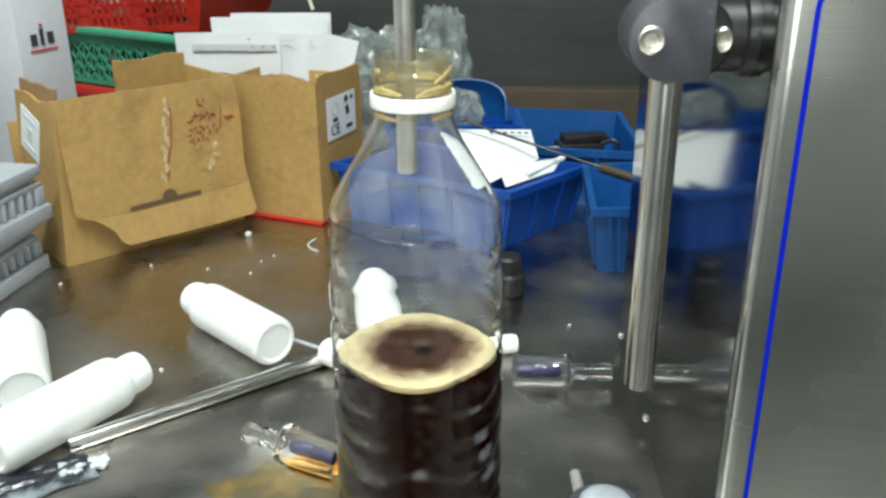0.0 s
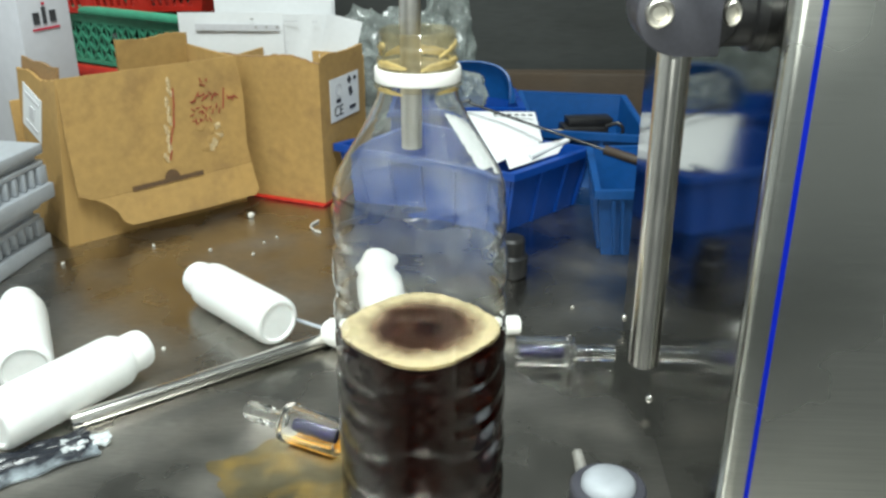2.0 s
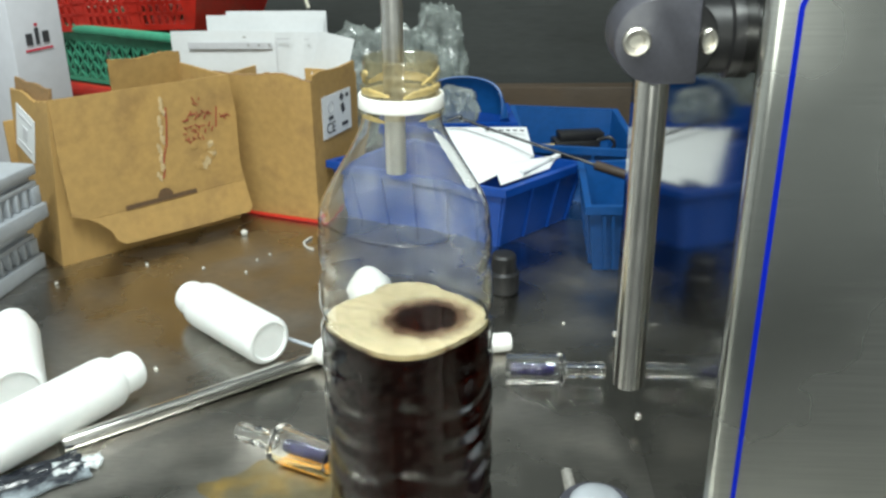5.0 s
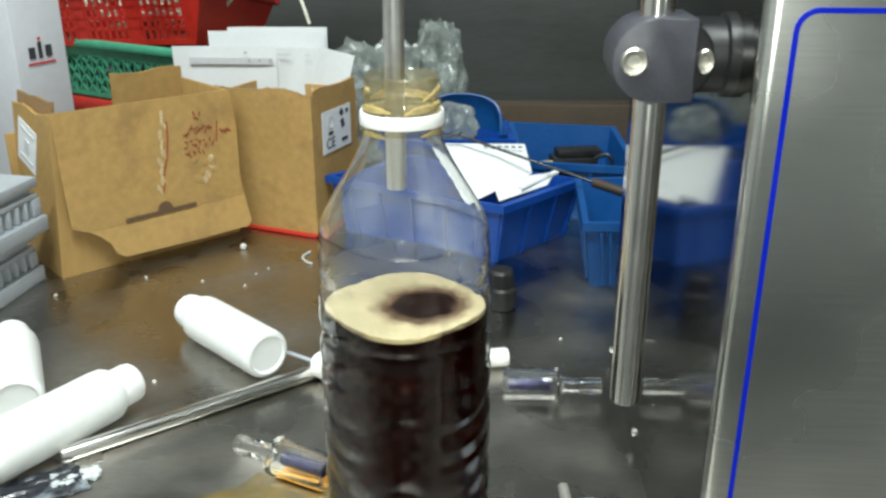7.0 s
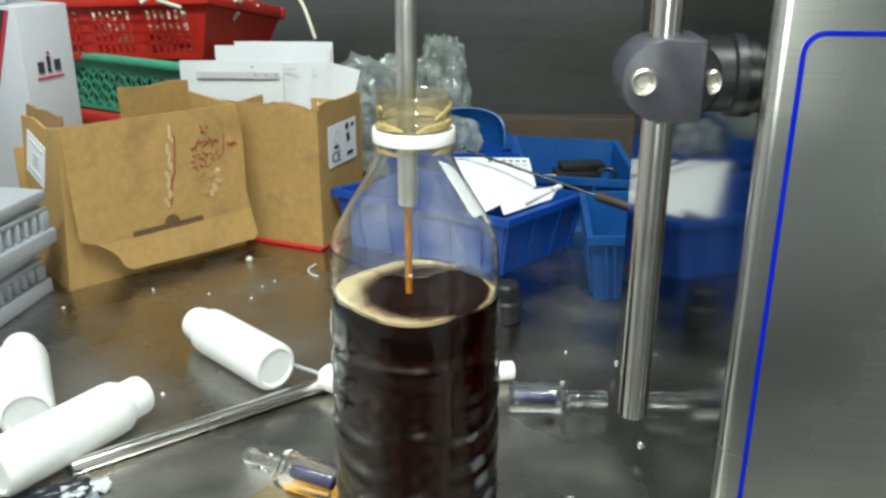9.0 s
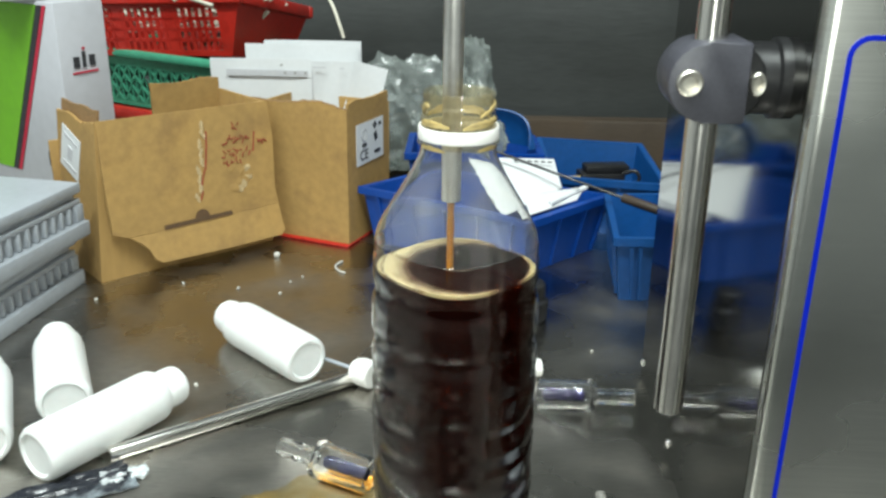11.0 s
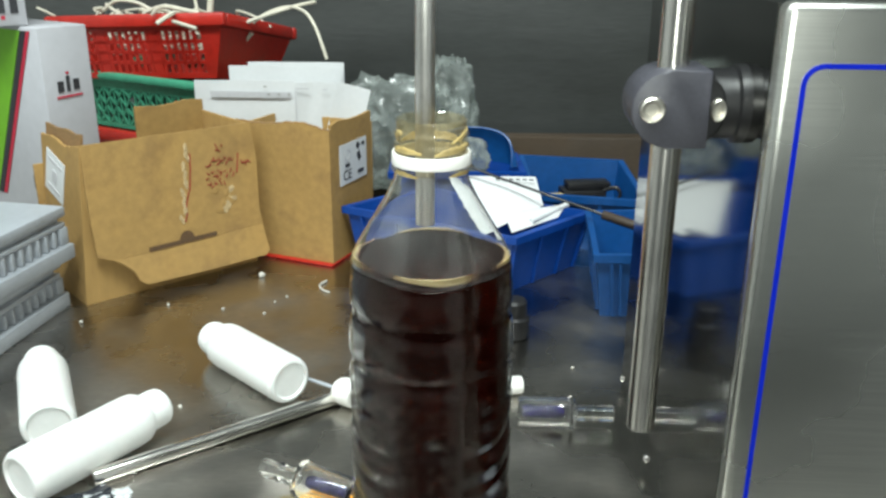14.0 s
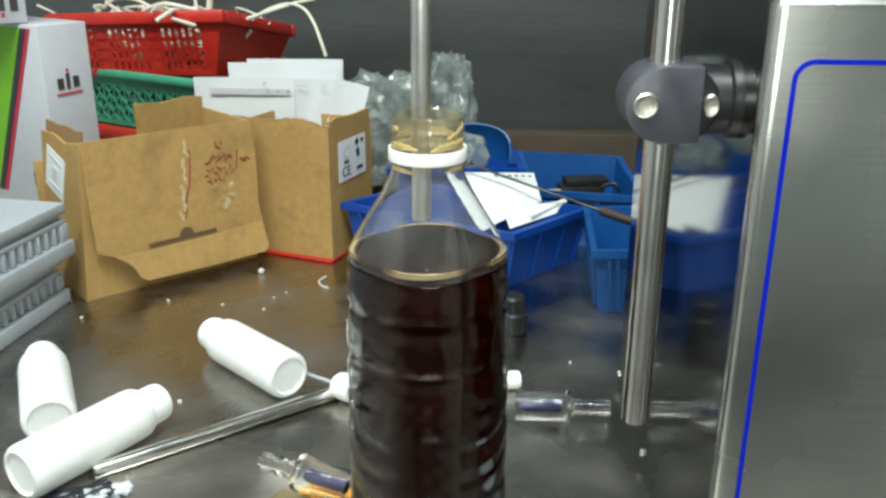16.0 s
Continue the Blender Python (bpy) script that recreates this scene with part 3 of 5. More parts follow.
def filled():
    """The still liquid below the first level, and a plug of liquid that rises through it."""
    zs = [0.004] + [0.006 + 0.001 * k for k in range(110)]
    low = solo("settled_liquid", lathe([(0, 0.0035)] + [(wall_radius(z) - 0.0008, z) for z in zs] + [(0, 0.116)], 96, ripple), LIQUID, pose(0, 0, 0), "dark brown liquid filling the lower bottle", "liquid")
    prof = [(0, -0.088), (0.0425, -0.088), (0.0432, -0.086), (0.0438, -0.03), (0.0442, -0.014), (0.0436, -0.003), (0.0434, -0.0015), (0.0429, 0.0), (0.03, -0.0004), (0, -0.0004)]
    plug = solo("liquid", lathe(prof, 96, lambda a, z: squarish(a)), LIQUID, pose(0, 0, level(0)), "dark brown liquid rising in the bottle", "liquid")
    slabs = []
    for a, b in zip(LEVELS[1:9:2], LEVELS[2:9:2]):
        h = 0.030
        slabs.append(solo("liquid", lathe([(0, -h), (0.0434, -h), (0.0444, -h + 0.002), (0.0445, -0.003), (0.0443, -0.001), (0.0436, -0.0006), (0, -0.0006)], 96, lambda a, z: squarish(a)), LIQUID, pose(0, 0, 0.116), "dark brown liquid rising in the bottle", "liquid", "layers of liquid"))
    return plug, slabs


liquid, layers = filled()
TOPS = [z for _, z in LEVELS[2:9:2]]


def foam(name, r0, r1, h, seed, wobble, material, label, off=(0, 0)):
    """A flat ring of foam with a ragged hole, lying on the liquid."""
    bm = bmesh.new()
    n, m = 120, 6
    rows = []
    for i in range(n):
        a = 2 * math.pi * i / n
        c = Vector((math.cos(a), math.sin(a), 0))
        inner = r0 + wobble * noise.noise(Vector((c.x * 1.6, c.y * 1.6, seed))) + 0.12 * wobble * noise.noise(Vector((c.x * 9, c.y * 9, seed)))
        row = []
        for j in range(m + 1):
            k = j / m
            p = Vector((off[0], off[1], 0)) * (1 - k) + c * (inner + (r1 * squarish(a) - inner) * k)
            z = h * (0.15 + 0.85 * k ** 0.7) * (1 + 0.35 * noise.noise(Vector((p.x * 260, p.y * 260, seed))))
            row.append(bm.verts.new((p.x, p.y, z)))
        row.append(bm.verts.new((c.x * r1 * squarish(a), c.y * r1 * squarish(a), -0.002)))
        row.append(bm.verts.new((row[0].co.x, row[0].co.y, -0.002)))
        rows.append(row)
    for i in range(n):
        p, q = rows[i], rows[(i + 1) % n]
        for j in range(len(p)):
            k = (j + 1) % len(p)
            bm.faces.new((p[j], q[j], q[k], p[k]))
    return solo(name, bm, material, pose(0, 0, level(0)), label, "foam")


rim_foam = foam("bubble_ring", 0.0370, 0.0434, 0.0014, 3.0, 0.0005, FOAM_THIN, "thin rim of tan bubbles at the liquid's edge")
wide_rim = foam("bubble_ring", 0.0370, 0.0433, 0.0014, 4.0, 0.0005, FOAM_THIN, "thin rim of tan bubbles on the bottle wall")
thick_foam = foam("foam_ring", 0.0060, 0.0432, 0.0022, 8.0, 0.001, FOAM, "thick tan foam ring floating on the brown liquid", (0.004, 0.001))
eye_foam = foam("foam_ring", 0.0060, 0.0432, 0.0024, 6.0, 0.001, FOAM_EYE, "thick tan foam with a dark eye on the brown liquid", (0.014, -0.001))
thin_foam = foam("foam_film", 0.0260, 0.0432, 0.0018, 5.0, 0.001, FOAM_BAND, "thinner patch of tan foam on the brown liquid", (0.0085, -0.001))


def stream():
    bm = bmesh.new()
    n = 40
    prof = [(0, -0.112)] + [(0.0020 + 0.0005 * noise.noise(Vector((0, 0, k * 0.55))), -0.112 + 0.112 * k / n) for k in range(n + 1)] + [(0, 0)]
    return solo("liquid_stream", lathe(prof, 16), STREAM, pose(-0.0034, 0, 0.345), "thin amber stream of liquid falling from the nozzle", "liquid", "pulses of liquid")


streams = [stream() for _ in PULSES]

# ---- things lying on the bench ----
def white_bottle():
    t = thing("white_bottle", pose(0, 0, 0), "small white plastic bottle lying on the steel bench", "bottle", "small white bottles")
    part("bottle_body", lathe([(0, 0.0018), (0.0145, 0.0018), (0.0160, 0.0), (0.0182, 0.0006), (0.0198, 0.0030), (0.0202, 0.007), (0.0202, 0.092), (0.0195, 0.0985), (0.0172, 0.1025), (0.0150, 0.1035), (0, 0.1035)], 48), HDPE, t)
    part("neck", lathe([(0, 0.1036), (0.0146, 0.1036), (0.0151, 0.105), (0.0151, 0.1165), (0.0142, 0.1205), (0.0120, 0.1225), (0, 0.1228)], 40), HDPE, t, "rounded white neck")
    return t


first = white_bottle()
first.matrix_world = lying((-0.1205, 0.1935), (-0.207, 0.277), 0.0203)
for a, b in (((-0.036, 0.192), (-0.051, 0.297)), ((-0.279, 0.049), (-0.2165, 0.149)), ((-0.288, 0.118), (-0.348, 0.240)), ((-0.322, 0.062), (-0.380, 0.180))):
    copy_thing(first, lying(a, b, 0.0203))

rod = solo("steel_rod", lathe([(0, 0), (0.0052, 0), (0.0058, 0.0008), (0.0058, 0.214), (0.0052, 0.215), (0, 0.215)], 28), STEEL_ROD, lying((-0.2405, 0.0745), (-0.088, 0.189), 0.0060), "thin bright steel rod lying on the bench", "rod")


def dropper():
    t = thing("dropper_cap", lying((-0.066, 0.186), (-0.118, 0.218), 0.0125), "white plastic dropper cap with a thin clear tube", "dropper")
    part("cap", lathe([(0, 0), (0.0105, 0), (0.0115, 0.001), (0.0115, 0.012), (0.0104, 0.0165), (0.0075, 0.0200), (0.0025, 0.0212), (0, 0.0213)], 32), WHITE_PLASTIC, t)
    part("dip_tube", tube([(0, 0, 0.0213), (0, 0, 0.075)], 0.0016, 10), GREY_CRATE, t, "thin pale tube")


dropper()


def small_cap():
    t = thing("stopper", lying((0.036, 0.208), (0.080, 0.216), 0.0085), "small white plastic stopper lying on the bench", "stopper")
    part("shell", lathe([(0, 0), (0.0078, 0), (0.0085, 0.0008), (0.0085, 0.012), (0.0078, 0.014), (0.0078, 0.034), (0.0070, 0.0365), (0, 0.0370)], 28), WHITE_PLASTIC, t)


small_cap()


def connector(a, b, wet):
    t = thing("tube_connector", lying(a, b, 0.0125), "clear plastic hose connector with a violet seal inside" + (" and amber residue" if wet else ""), "connector", "hose connectors")
    br = part("barrel", lathe([(0.0095, 0.0), (0.0118, 0.0), (0.0122, 0.001), (0.0122, 0.039), (0.0135, 0.0395), (0.0135, 0.0425), (0.0115, 0.044), (0.006, 0.046), (0.0052, 0.044), (0.0095, 0.040), (0.0095, 0.0)], 36), CLEAR_PART, t, "clear barrel")
    part("seal", lathe([(0, 0.004), (0.0046, 0.004), (0.005, 0.006), (0.005, 0.033), (0.0040, 0.036), (0, 0.036)], 24), PURPLE, t, "dark violet inner seal")
    bb = part("barb", lathe([(0.0035, 0.046), (0.0062, 0.046), (0.0068, 0.053), (0.0056, 0.0535), (0.0072, 0.060), (0.0056, 0.061), (0.0070, 0.066), (0.0062, 0.0745), (0.0050, 0.075), (0.0035, 0.074), (0.0035, 0.046)], 32), CLEAR_PART, t, "clear barbed spigot")
    br.visible_shadow = bb.visible_shadow = False
    if wet:
        w = part("residue", lathe([(0.0126, 0.002), (0.0128, 0.004), (0.0128, 0.037), (0.0126, 0.038)], 36, lambda a, z: 1.0), AMBER_WET, t, "amber wet film underneath")
        keep = bmesh.new()
        keep.from_mesh(w.data)
        bmesh.ops.delete(keep, geom=[v for v in keep.verts if (t.matrix_world.to_3x3() @ v.co).z > -0.0075], context="VERTS")
        ext = bmesh.ops.extrude_face_region(keep, geom=list(keep.faces))
        for v in [g for g in ext["geom"] if isinstance(g, bmesh.types.BMVert)]:
            v.co = Vector((v.co.x * 0.985, v.co.y * 0.985, v.co.z))
        keep.to_mesh(w.data)
        keep.free()


connector((0.0655, 0.1625), (0.1407, 0.1605), False)
connector((-0.0535, 0.0480), (-0.1250, 0.0830), True)


def puddle():
    bm = bmesh.new()
    n = 60
    top, low = [], []
    for k in range(n):
        a = 2 * math.pi * k / n
        r = 1 + 0.35 * noise.noise(Vector((math.cos(a) * 1.5, math.sin(a) * 1.5, 2.0))) + 0.18 * noise.noise(Vector((math.cos(a) * 5, math.sin(a) * 5, 4.0)))
        top.append(bm.verts.new((0.062 * r * math.cos(a), 0.030 * r * math.sin(a), 0.0009)))
        low.append(bm.verts.new((0.065 * r * math.cos(a), 0.032 * r * math.sin(a), 0.0003)))
    bm.faces.new(top)
    for k in range(n):
        bm.faces.new((low[k], low[(k + 1) % n], top[(k + 1) % n], top[k]))
    return solo("spilt_liquid", bm, PUDDLE, pose(-0.072, 0.022, 0, 0, 0, -12), "thin amber puddle spilt on the steel bench", "puddle")


puddle()


def wrapper(name, m, sx, sy, seed, material, label):
    """A crumpled piece of film, sx by sy."""
    bm = bmesh.new()
    nx, ny = 34, 20
    g = [[bm.verts.new((sx * (i / nx - 0.5) + 0.002 * noise.noise(Vector((j * 0.3, seed, 2.0))), sy * (j / ny - 0.5) * (0.85 + 0.3 * noise.noise(Vector((i * 0.13, seed, 7.0)))),
                        0.003 + 0.0045 * abs(noise.noise(Vector((i * 0.10, j * 0.20, seed)))) + 0.0007 * noise.noise(Vector((i * 0.5, j * 0.5, seed + 3))))) for j in range(ny + 1)] for i in range(nx + 1)]
    for i in range(nx):
        for j in range(ny):
            bm.faces.new((g[i][j], g[i + 1][j], g[i + 1][j + 1], g[i][j + 1]))
    ext = bmesh.ops.extrude_face_region(bm, geom=list(bm.faces))
    for v in [e for e in ext["geom"] if isinstance(e, bmesh.types.BMVert)]:
        v.co.z -= 0.0016
    low = min(v.co.z for v in bm.verts)
    for v in bm.verts:
        v.co.z -= low - 0.0002
    return solo(name, bm, material, m, label, "wrapper")


wrapper("crumpled_wrapper", pose(-0.262, 0.028, 0.0, 0, 0, 37), 0.105, 0.040, 1.0, FOIL, "crumpled plastic wrapper with black and white print")
wrapper("film_scrap", pose(-0.2235, 0.0565, 0.0, 0, 0, 24), 0.030, 0.018, 6.0, FILM, "small crumpled scrap of milky plastic film")


def capped_vial():
    t = thing("capped_vial", pose(0.1085, -0.006, 0), "squat white-domed vial with dark collar on the bench", "vial")
    part("collar", lathe([(0, 0), (0.0215, 0), (0.0222, 0.001), (0.0222, 0.018), (0.0210, 0.0195), (0.0165, 0.0195), (0.0160, 0.0185), (0, 0.0185)], 36), DARK_PLASTIC, t, "dark grey collar")
    part("dome", lathe([(0.0160, 0.0186), (0.0158, 0.0215), (0.0135, 0.0245), (0.008, 0.0265), (0, 0.0272)], 36), GREY_CRATE, t, "pale domed top")
    s = part("stick", lathe([(0, 0), (0.0040, 0), (0.0034, 0.019), (0, 0.020)], 16), GREYSTUFF, t, "short dull plastic spout")
    s.matrix_basis = pose(-0.010, 0.0255, 0.0036, -62, 0, 8)


capped_vial()
solo("black_knob", lathe([(0, 0), (0.013, 0), (0.0145, 0.002), (0.0150, 0.020), (0.0120, 0.022), (0.0118, 0.036), (0.0100, 0.0385), (0, 0.039)], 28), BLACK, pose(0.0725, 0.330, 0), "black plastic knob standing on the bench", "knob")

CRUMBS = ((-0.204, 0.479, 0.0040), (-0.358, 0.348, 0.0022), (-0.211, 0.184, 0.0020), (-0.285, 0.395, 0.0016), (-0.225, 0.385, 0.0018), (-0.180, 0.375, 0.0016), (-0.165, 0.42, 0.0014), (0.1215, 0.262, 0.0014), (-0.175, 0.405, 0.0014))
for x, y, r in CRUMBS:
    bm = bmesh.new()
    bmesh.ops.create_icosphere(bm, subdivisions=1, radius=r)
    for v in bm.verts:
        v.co *= 1 + 0.4 * noise.noise(v.co * 500 + Vector((x, y, 0)) * 90)
        v.co.z = max(v.co.z, -r * 0.6)
    solo("crumb", bm, CRUMB, pose(x, y, r * 0.6), "tiny white crumb of plastic on the bench", "crumb", "crumbs")

solo("plastic_scrap", tube([(-0.1283, 0.4672, 0.0011), (-0.1335, 0.4560, 0.0013), (-0.1332, 0.4470, 0.0011), (-0.1270, 0.4365, 0.0013), (-0.1210, 0.4335, 0.0011)], 0.0010, 6), CRUMB, Matrix.Identity(4), "thin bent sliver of white plastic on the bench", "scrap")


# ---- cartons and papers ----
def mark_bars(parent, frame_m, bars, material, label, proud=0.0006):
    """Flat printed bars (u, v, width, height, tilt) on a face."""
    for u, v, w, h, tilt in bars:
        b = part("print", box(-w / 2, w / 2, -h / 2, h / 2, 0, proud), material, parent, label, smooth=False)
        b.matrix_basis = frame_m @ pose(u, v, 0.0004, 0, 0, tilt)


def plane_m(origin, along, up):
    """A frame with x along, y up and z out of the face."""
    x, y = Vector(along).normalized(), Vector(up).normalized()
    m = Matrix.Identity(4)
    for k, c in enumerate((x, y, x.cross(y))):
        m.col[k][:3] = c
    m.col[3][:3] = origin
    return m


def wavy_panel(w, h, thick, torn, seed):
    """A cardboard panel in x (along) and y (up) with a torn upper edge."""
    bm = bmesh.new()
    n = 36
    loop = [(0, 0, 0), (w, 0, 0)]
    for k in range(n + 1):
        u = 1 - k / n
        loop.append((w * u, h + 0.55 * torn * noise.noise(Vector((u * 2.3, seed, 0))) + 0.13 * torn * noise.noise(Vector((u * 17, seed, 2))), 0))
    return prism(bm, loop, thick, (0, 0, -1))


def carton_flap():
    h, w, d, th = 0.166, 0.205, 0.108, 0.0035
    t = thing("open_carton", pose(-0.3695, 0.3925, 0, 0, 0, 43), "open brown cardboard carton with its front flap hanging down", "carton", "cardboard cartons")
    part("base", box(0, w, 0, d, 0, 0.003), CARD, t)
    f = part("front_wall", prism(bmesh.new(), [(0, 0, 0.003), (w, 0, 0.003), (w, 0, h), (0.0125, 0, h)], th, (0, 1, 0)), CARD, t)
    b = part("back_wall", box(0, w - th, d - th, d, 0.003, h - 0.035, 0.0008), CARD, t)
    b = part("back_flap", wavy_panel(0.085, 0.047, th, 0.006, 1.0), CARD, t, "upright back flap")
    b.matrix_basis = plane_m((w - 0.001, d - 0.0005, h - 0.0345), (-1, 0, 0), (0, 0, 1))
    s = part("left_wall", wavy_panel(d - 2 * th, h - 0.004, th, 0.014, 4.0), CARD, t)
    s.matrix_basis = plane_m((0, d - th, 0.003), (0, -1, 0), (0.0767, 0, 1))
    s2 = part("right_wall", box(w - th, w, th, d - th, 0.003, h, 0.0008), CARD, t)
    # hanging flap, hinged along the upper front edge
    hinge = plane_m((0, -0.0006, h + 0.001), (1, 0, 0), (0, 0.10, 1))
    bm = bmesh.new()
    L = 0.118
    loop = [(0.013, 0.001, 0), (0.206, -0.001, 0), (0.2090, -0.04, 0), (0.2055, -0.098, 0), (0.2080, -0.1185, 0), (0.030, -0.1215, 0), (0.022, -0.1185, 0), (0.013, -0.1145, 0), (0.0122, -0.06, 0)]
    prism(bm, loop[::-1], 0.003, (0, 0, -1))
    flap = part("flap", bm, CARD, t, "creased hanging flap with red marker scrawl and torn tape")
    flap.matrix_basis = hinge
    bm = bmesh.new()
    tongue = [(0.030, -0.1217, 0), (0.208, -0.1187, 0), (0.2090, -0.135, 0), (0.2105, -0.150, 0), (0.2050, -0.1555, 0), (0.140, -0.1560, 0), (0.0600, -0.1545, 0), (0.0520, -0.1490, 0), (0.0480, -0.1380, 0), (0.040, -0.1290, 0)]
    prism(bm, tongue[::-1], 0.003, (0, 0, -1))
    tg = part("tuck_tongue", bm, CARD, t, "folded tuck tongue")
    tg.matrix_basis = hinge @ pose(0, -0.12, 0) @ pose(0, 0, 0, -9, 0, 0) @ pose(0, 0.12, 0)
    # slots as flat patches with their shade in the colour, marker strokes, torn tape
    mark_bars(flap, Matrix.Identity(4), [(0.108, -0.1180, 0.080, 0.0048, 0.8)], CARD_DARK, "tuck slot as a flat strip of painted shade")
    nb = part("notch", prism(bmesh.new(), [(0.1125 + 0.0088 * math.cos(radians(a)), -0.1168 + 0.0100 * math.sin(radians(a)), 0.0003) for a in range(0, 181, 20)], 0.0006, (0, 0, 1)), CARD_DARK, flap, "thumb notch as a flat patch of painted shade", smooth=False)
    strokes = [(0.1275, -0.034, 0.0013, 0.020, -6), (0.1245, -0.054, 0.0013, 0.022, -9), (0.1185, -0.074, 0.0012, 0.020, -18), (0.1150, -0.092, 0.0012, 0.010, -20),
               (0.184, -0.043, 0.0012, 0.022, -10)]
    rnd = random.Random(23)
    for v, u0, u1, n in ((-0.024, 0.158, 0.168, 4), (-0.038, 0.146, 0.177, 14), (-0.052, 0.144, 0.178, 11), (-0.062, 0.144, 0.166, 8), (-0.042, 0.189, 0.199, 7)):
        for k in range(n):
            strokes.append((u0 + (u1 - u0) * (k + rnd.random()) / n, v + rnd.uniform(-0.0035, 0.0035), rnd.uniform(0.0028, 0.0060), 0.0010, rnd.choice((-70, -40, -10, 8, 35, 65, 90))))
    mark_bars(flap, Matrix.Identity(4), strokes, RED_INK, "red marker stroke")
    for k in range(9):
        bm = bmesh.new()
        bmesh.ops.create_icosphere(bm, subdivisions=2, radius=1)
        for v in bm.verts:
            v.co = Vector((v.co.x * (0.0022 + 0.0018 * noise.noise(v.co * 2 + Vector((k, 0, 0)))), v.co.y * (0.006 + 0.003 * noise.noise(v.co * 2 + Vector((0, k, 0)))), v.co.z * 0.0009))
        p = part("tape_scrap", bm, TAPE, flap, "torn tape scrap")
        p.matrix_basis = pose(0.1245 - 0.0016 * k + 0.002 * math.sin(k * 2.1), -0.018 - 0.0095 * k, 0.0003, 0, 0, 20 * math.sin(k * 1.7))
    for k in range(12):
        bm = bmesh.new()
        bmesh.ops.create_icosphere(bm, subdivisions=1, radius=1)
        for v in bm.verts:
            v.co = Vector((v.co.x * 0.004, v.co.y * 0.006, v.co.z * 0.0006))
        p = part("tape_scrap", bm, CARD if k % 3 else TAPE, flap, "torn patch of card")
        p.matrix_basis = pose(0.163 + 0.011 * math.sin(k * 2.4), -0.080 - 0.012 * math.cos(k * 1.3), 0.0002, 0, 0, 40 * k)
    # torn crest and pale label on the left wall
    lab = part("label", box(0, 0.050, 0, 0.046, 0, 0.0006), PAPER, t, "white paper label with grey print", smooth=False)
    lab.matrix_basis = plane_m((0.0078, 0.098, 0.108), (0, -1, 0), (0.0767, 0, 1)) @ pose(0, 0, 0, 0, 0, -14)
    mark_bars(lab, Matrix.Identity(4), [(0.026, 0.022, 0.012, 0.014, 0), (0.026, 0.008, 0.034, 0.003, 0), (0.026, 0.038, 0.036, 0.003, 0)], PRINT_GREY, "grey printed bar", 0.0008)
    lf = part("side_flap", wavy_panel(0.095, 0.022, 0.003, 0.012, 9.0), CARD_EDGE, t, "torn side flap")
    lf.matrix_basis = plane_m((0.016, d - 0.006, h - 0.012), (0, -1, 0), (0.1, 0, 1))


carton_flap()


def carton_plain():
    h, w, d, th = 0.160, 0.125, 0.105, 0.0035
    t = thing("paper_carton", pose(-0.1268, 0.5170, 0.0027, 0, 0, -22), "brown cardboard carton with torn rim holding white papers", "carton", "cardboard cartons")
    part("base", box(-w, 0, 0, d, 0, 0.003), CARD, t)
    f = part("front_wall", wavy_panel(w, h - 0.003, th, 0.016, 2.0), CARD, t)
    f.matrix_basis = plane_m((-w, 0, 0.003), (1, 0, 0), (0, 0, 1))
    r = part("right_wall", wavy_panel(d - 0.008, h + 0.000, th, 0.008, 12.0), CARD, t)
    r.matrix_basis = plane_m((0, 0.004, 0.003), (0, 1, 0), (0, 0, 1))
    b = part("back_wall", box(-w, 0, d - th, d, 0.003, h - 0.01, 0.0008), CARD, t)
    l = part("left_wall", box(-w, -w + th, 0.004, d - 0.004, 0.003, h - 0.006, 0.0008), CARD, t)
    rim = part("torn_rim", tube([(-w * (1 - k / 36), 0.0016, h + 0.0088 * noise.noise(Vector((k / 36 * 2.3, 2.0, 0))) + 0.0021 * noise.noise(Vector((k / 36 * 17, 2.0, 2)))) for k in range(37)], 0.0017, 6), CARD_EDGE, t, "torn fibrous rim")
    fm = plane_m((0.0006, 0.020, 0.088), (0, 1, 0), (0, 0, 1))
    lab = part("label", box(0, 0.066, 0, 0.048, 0, 0.0006), PAPER, t, "white approval label with black marks", smooth=False)
    lab.matrix_basis = fm
    ring = part("print", lathe([(0.0058, 0), (0.0072, 0), (0.0072, 0.0005), (0.0058, 0.0005), (0.0058, 0)], 24), PRINT_GREY, lab, "grey round mark")
    ring.matrix_basis = pose(0.018, 0.034, 0.0007)
    mark_bars(lab, Matrix.Identity(4), [(0.018, 0.022, 0.010, 0.004, 0), (0.044, 0.041, 0.007, 0.007, 45), (0.046, 0.028, 0.007, 0.010, 20), (0.050, 0.009, 0.014, 0.004, 0), (0.057, 0.041, 0.006, 0.004, 0)], INK, "black printed bar", 0.0008)
    cu = bpy.data.curves.new("ce_mark", "FONT")
    cu.body, cu.size, cu.extrude = "CE", 0.017, 0.0002
    mk = new("lettering", cu)
    dg = bpy.context.evaluated_depsgraph_get()
    me = bpy.data.meshes.new_from_object(mk.evaluated_get(dg))
    bpy.data.objects.remove(mk)
    me.materials.clear()
    me.materials.append(INK)
    ob = new("lettering", me)
    ob.parent = lab
    ob.matrix_basis = pose(0.007, 0.005, 0.0009)


carton_plain()
solo("red_mat", box(-0.150, 0.001, -0.006, 0.10, 0, 0.0026, 0.0010), RED, pose(-0.1268, 0.5170, 0, 0, 0, -22), "flat red plastic sheet under the cartons", "mat")


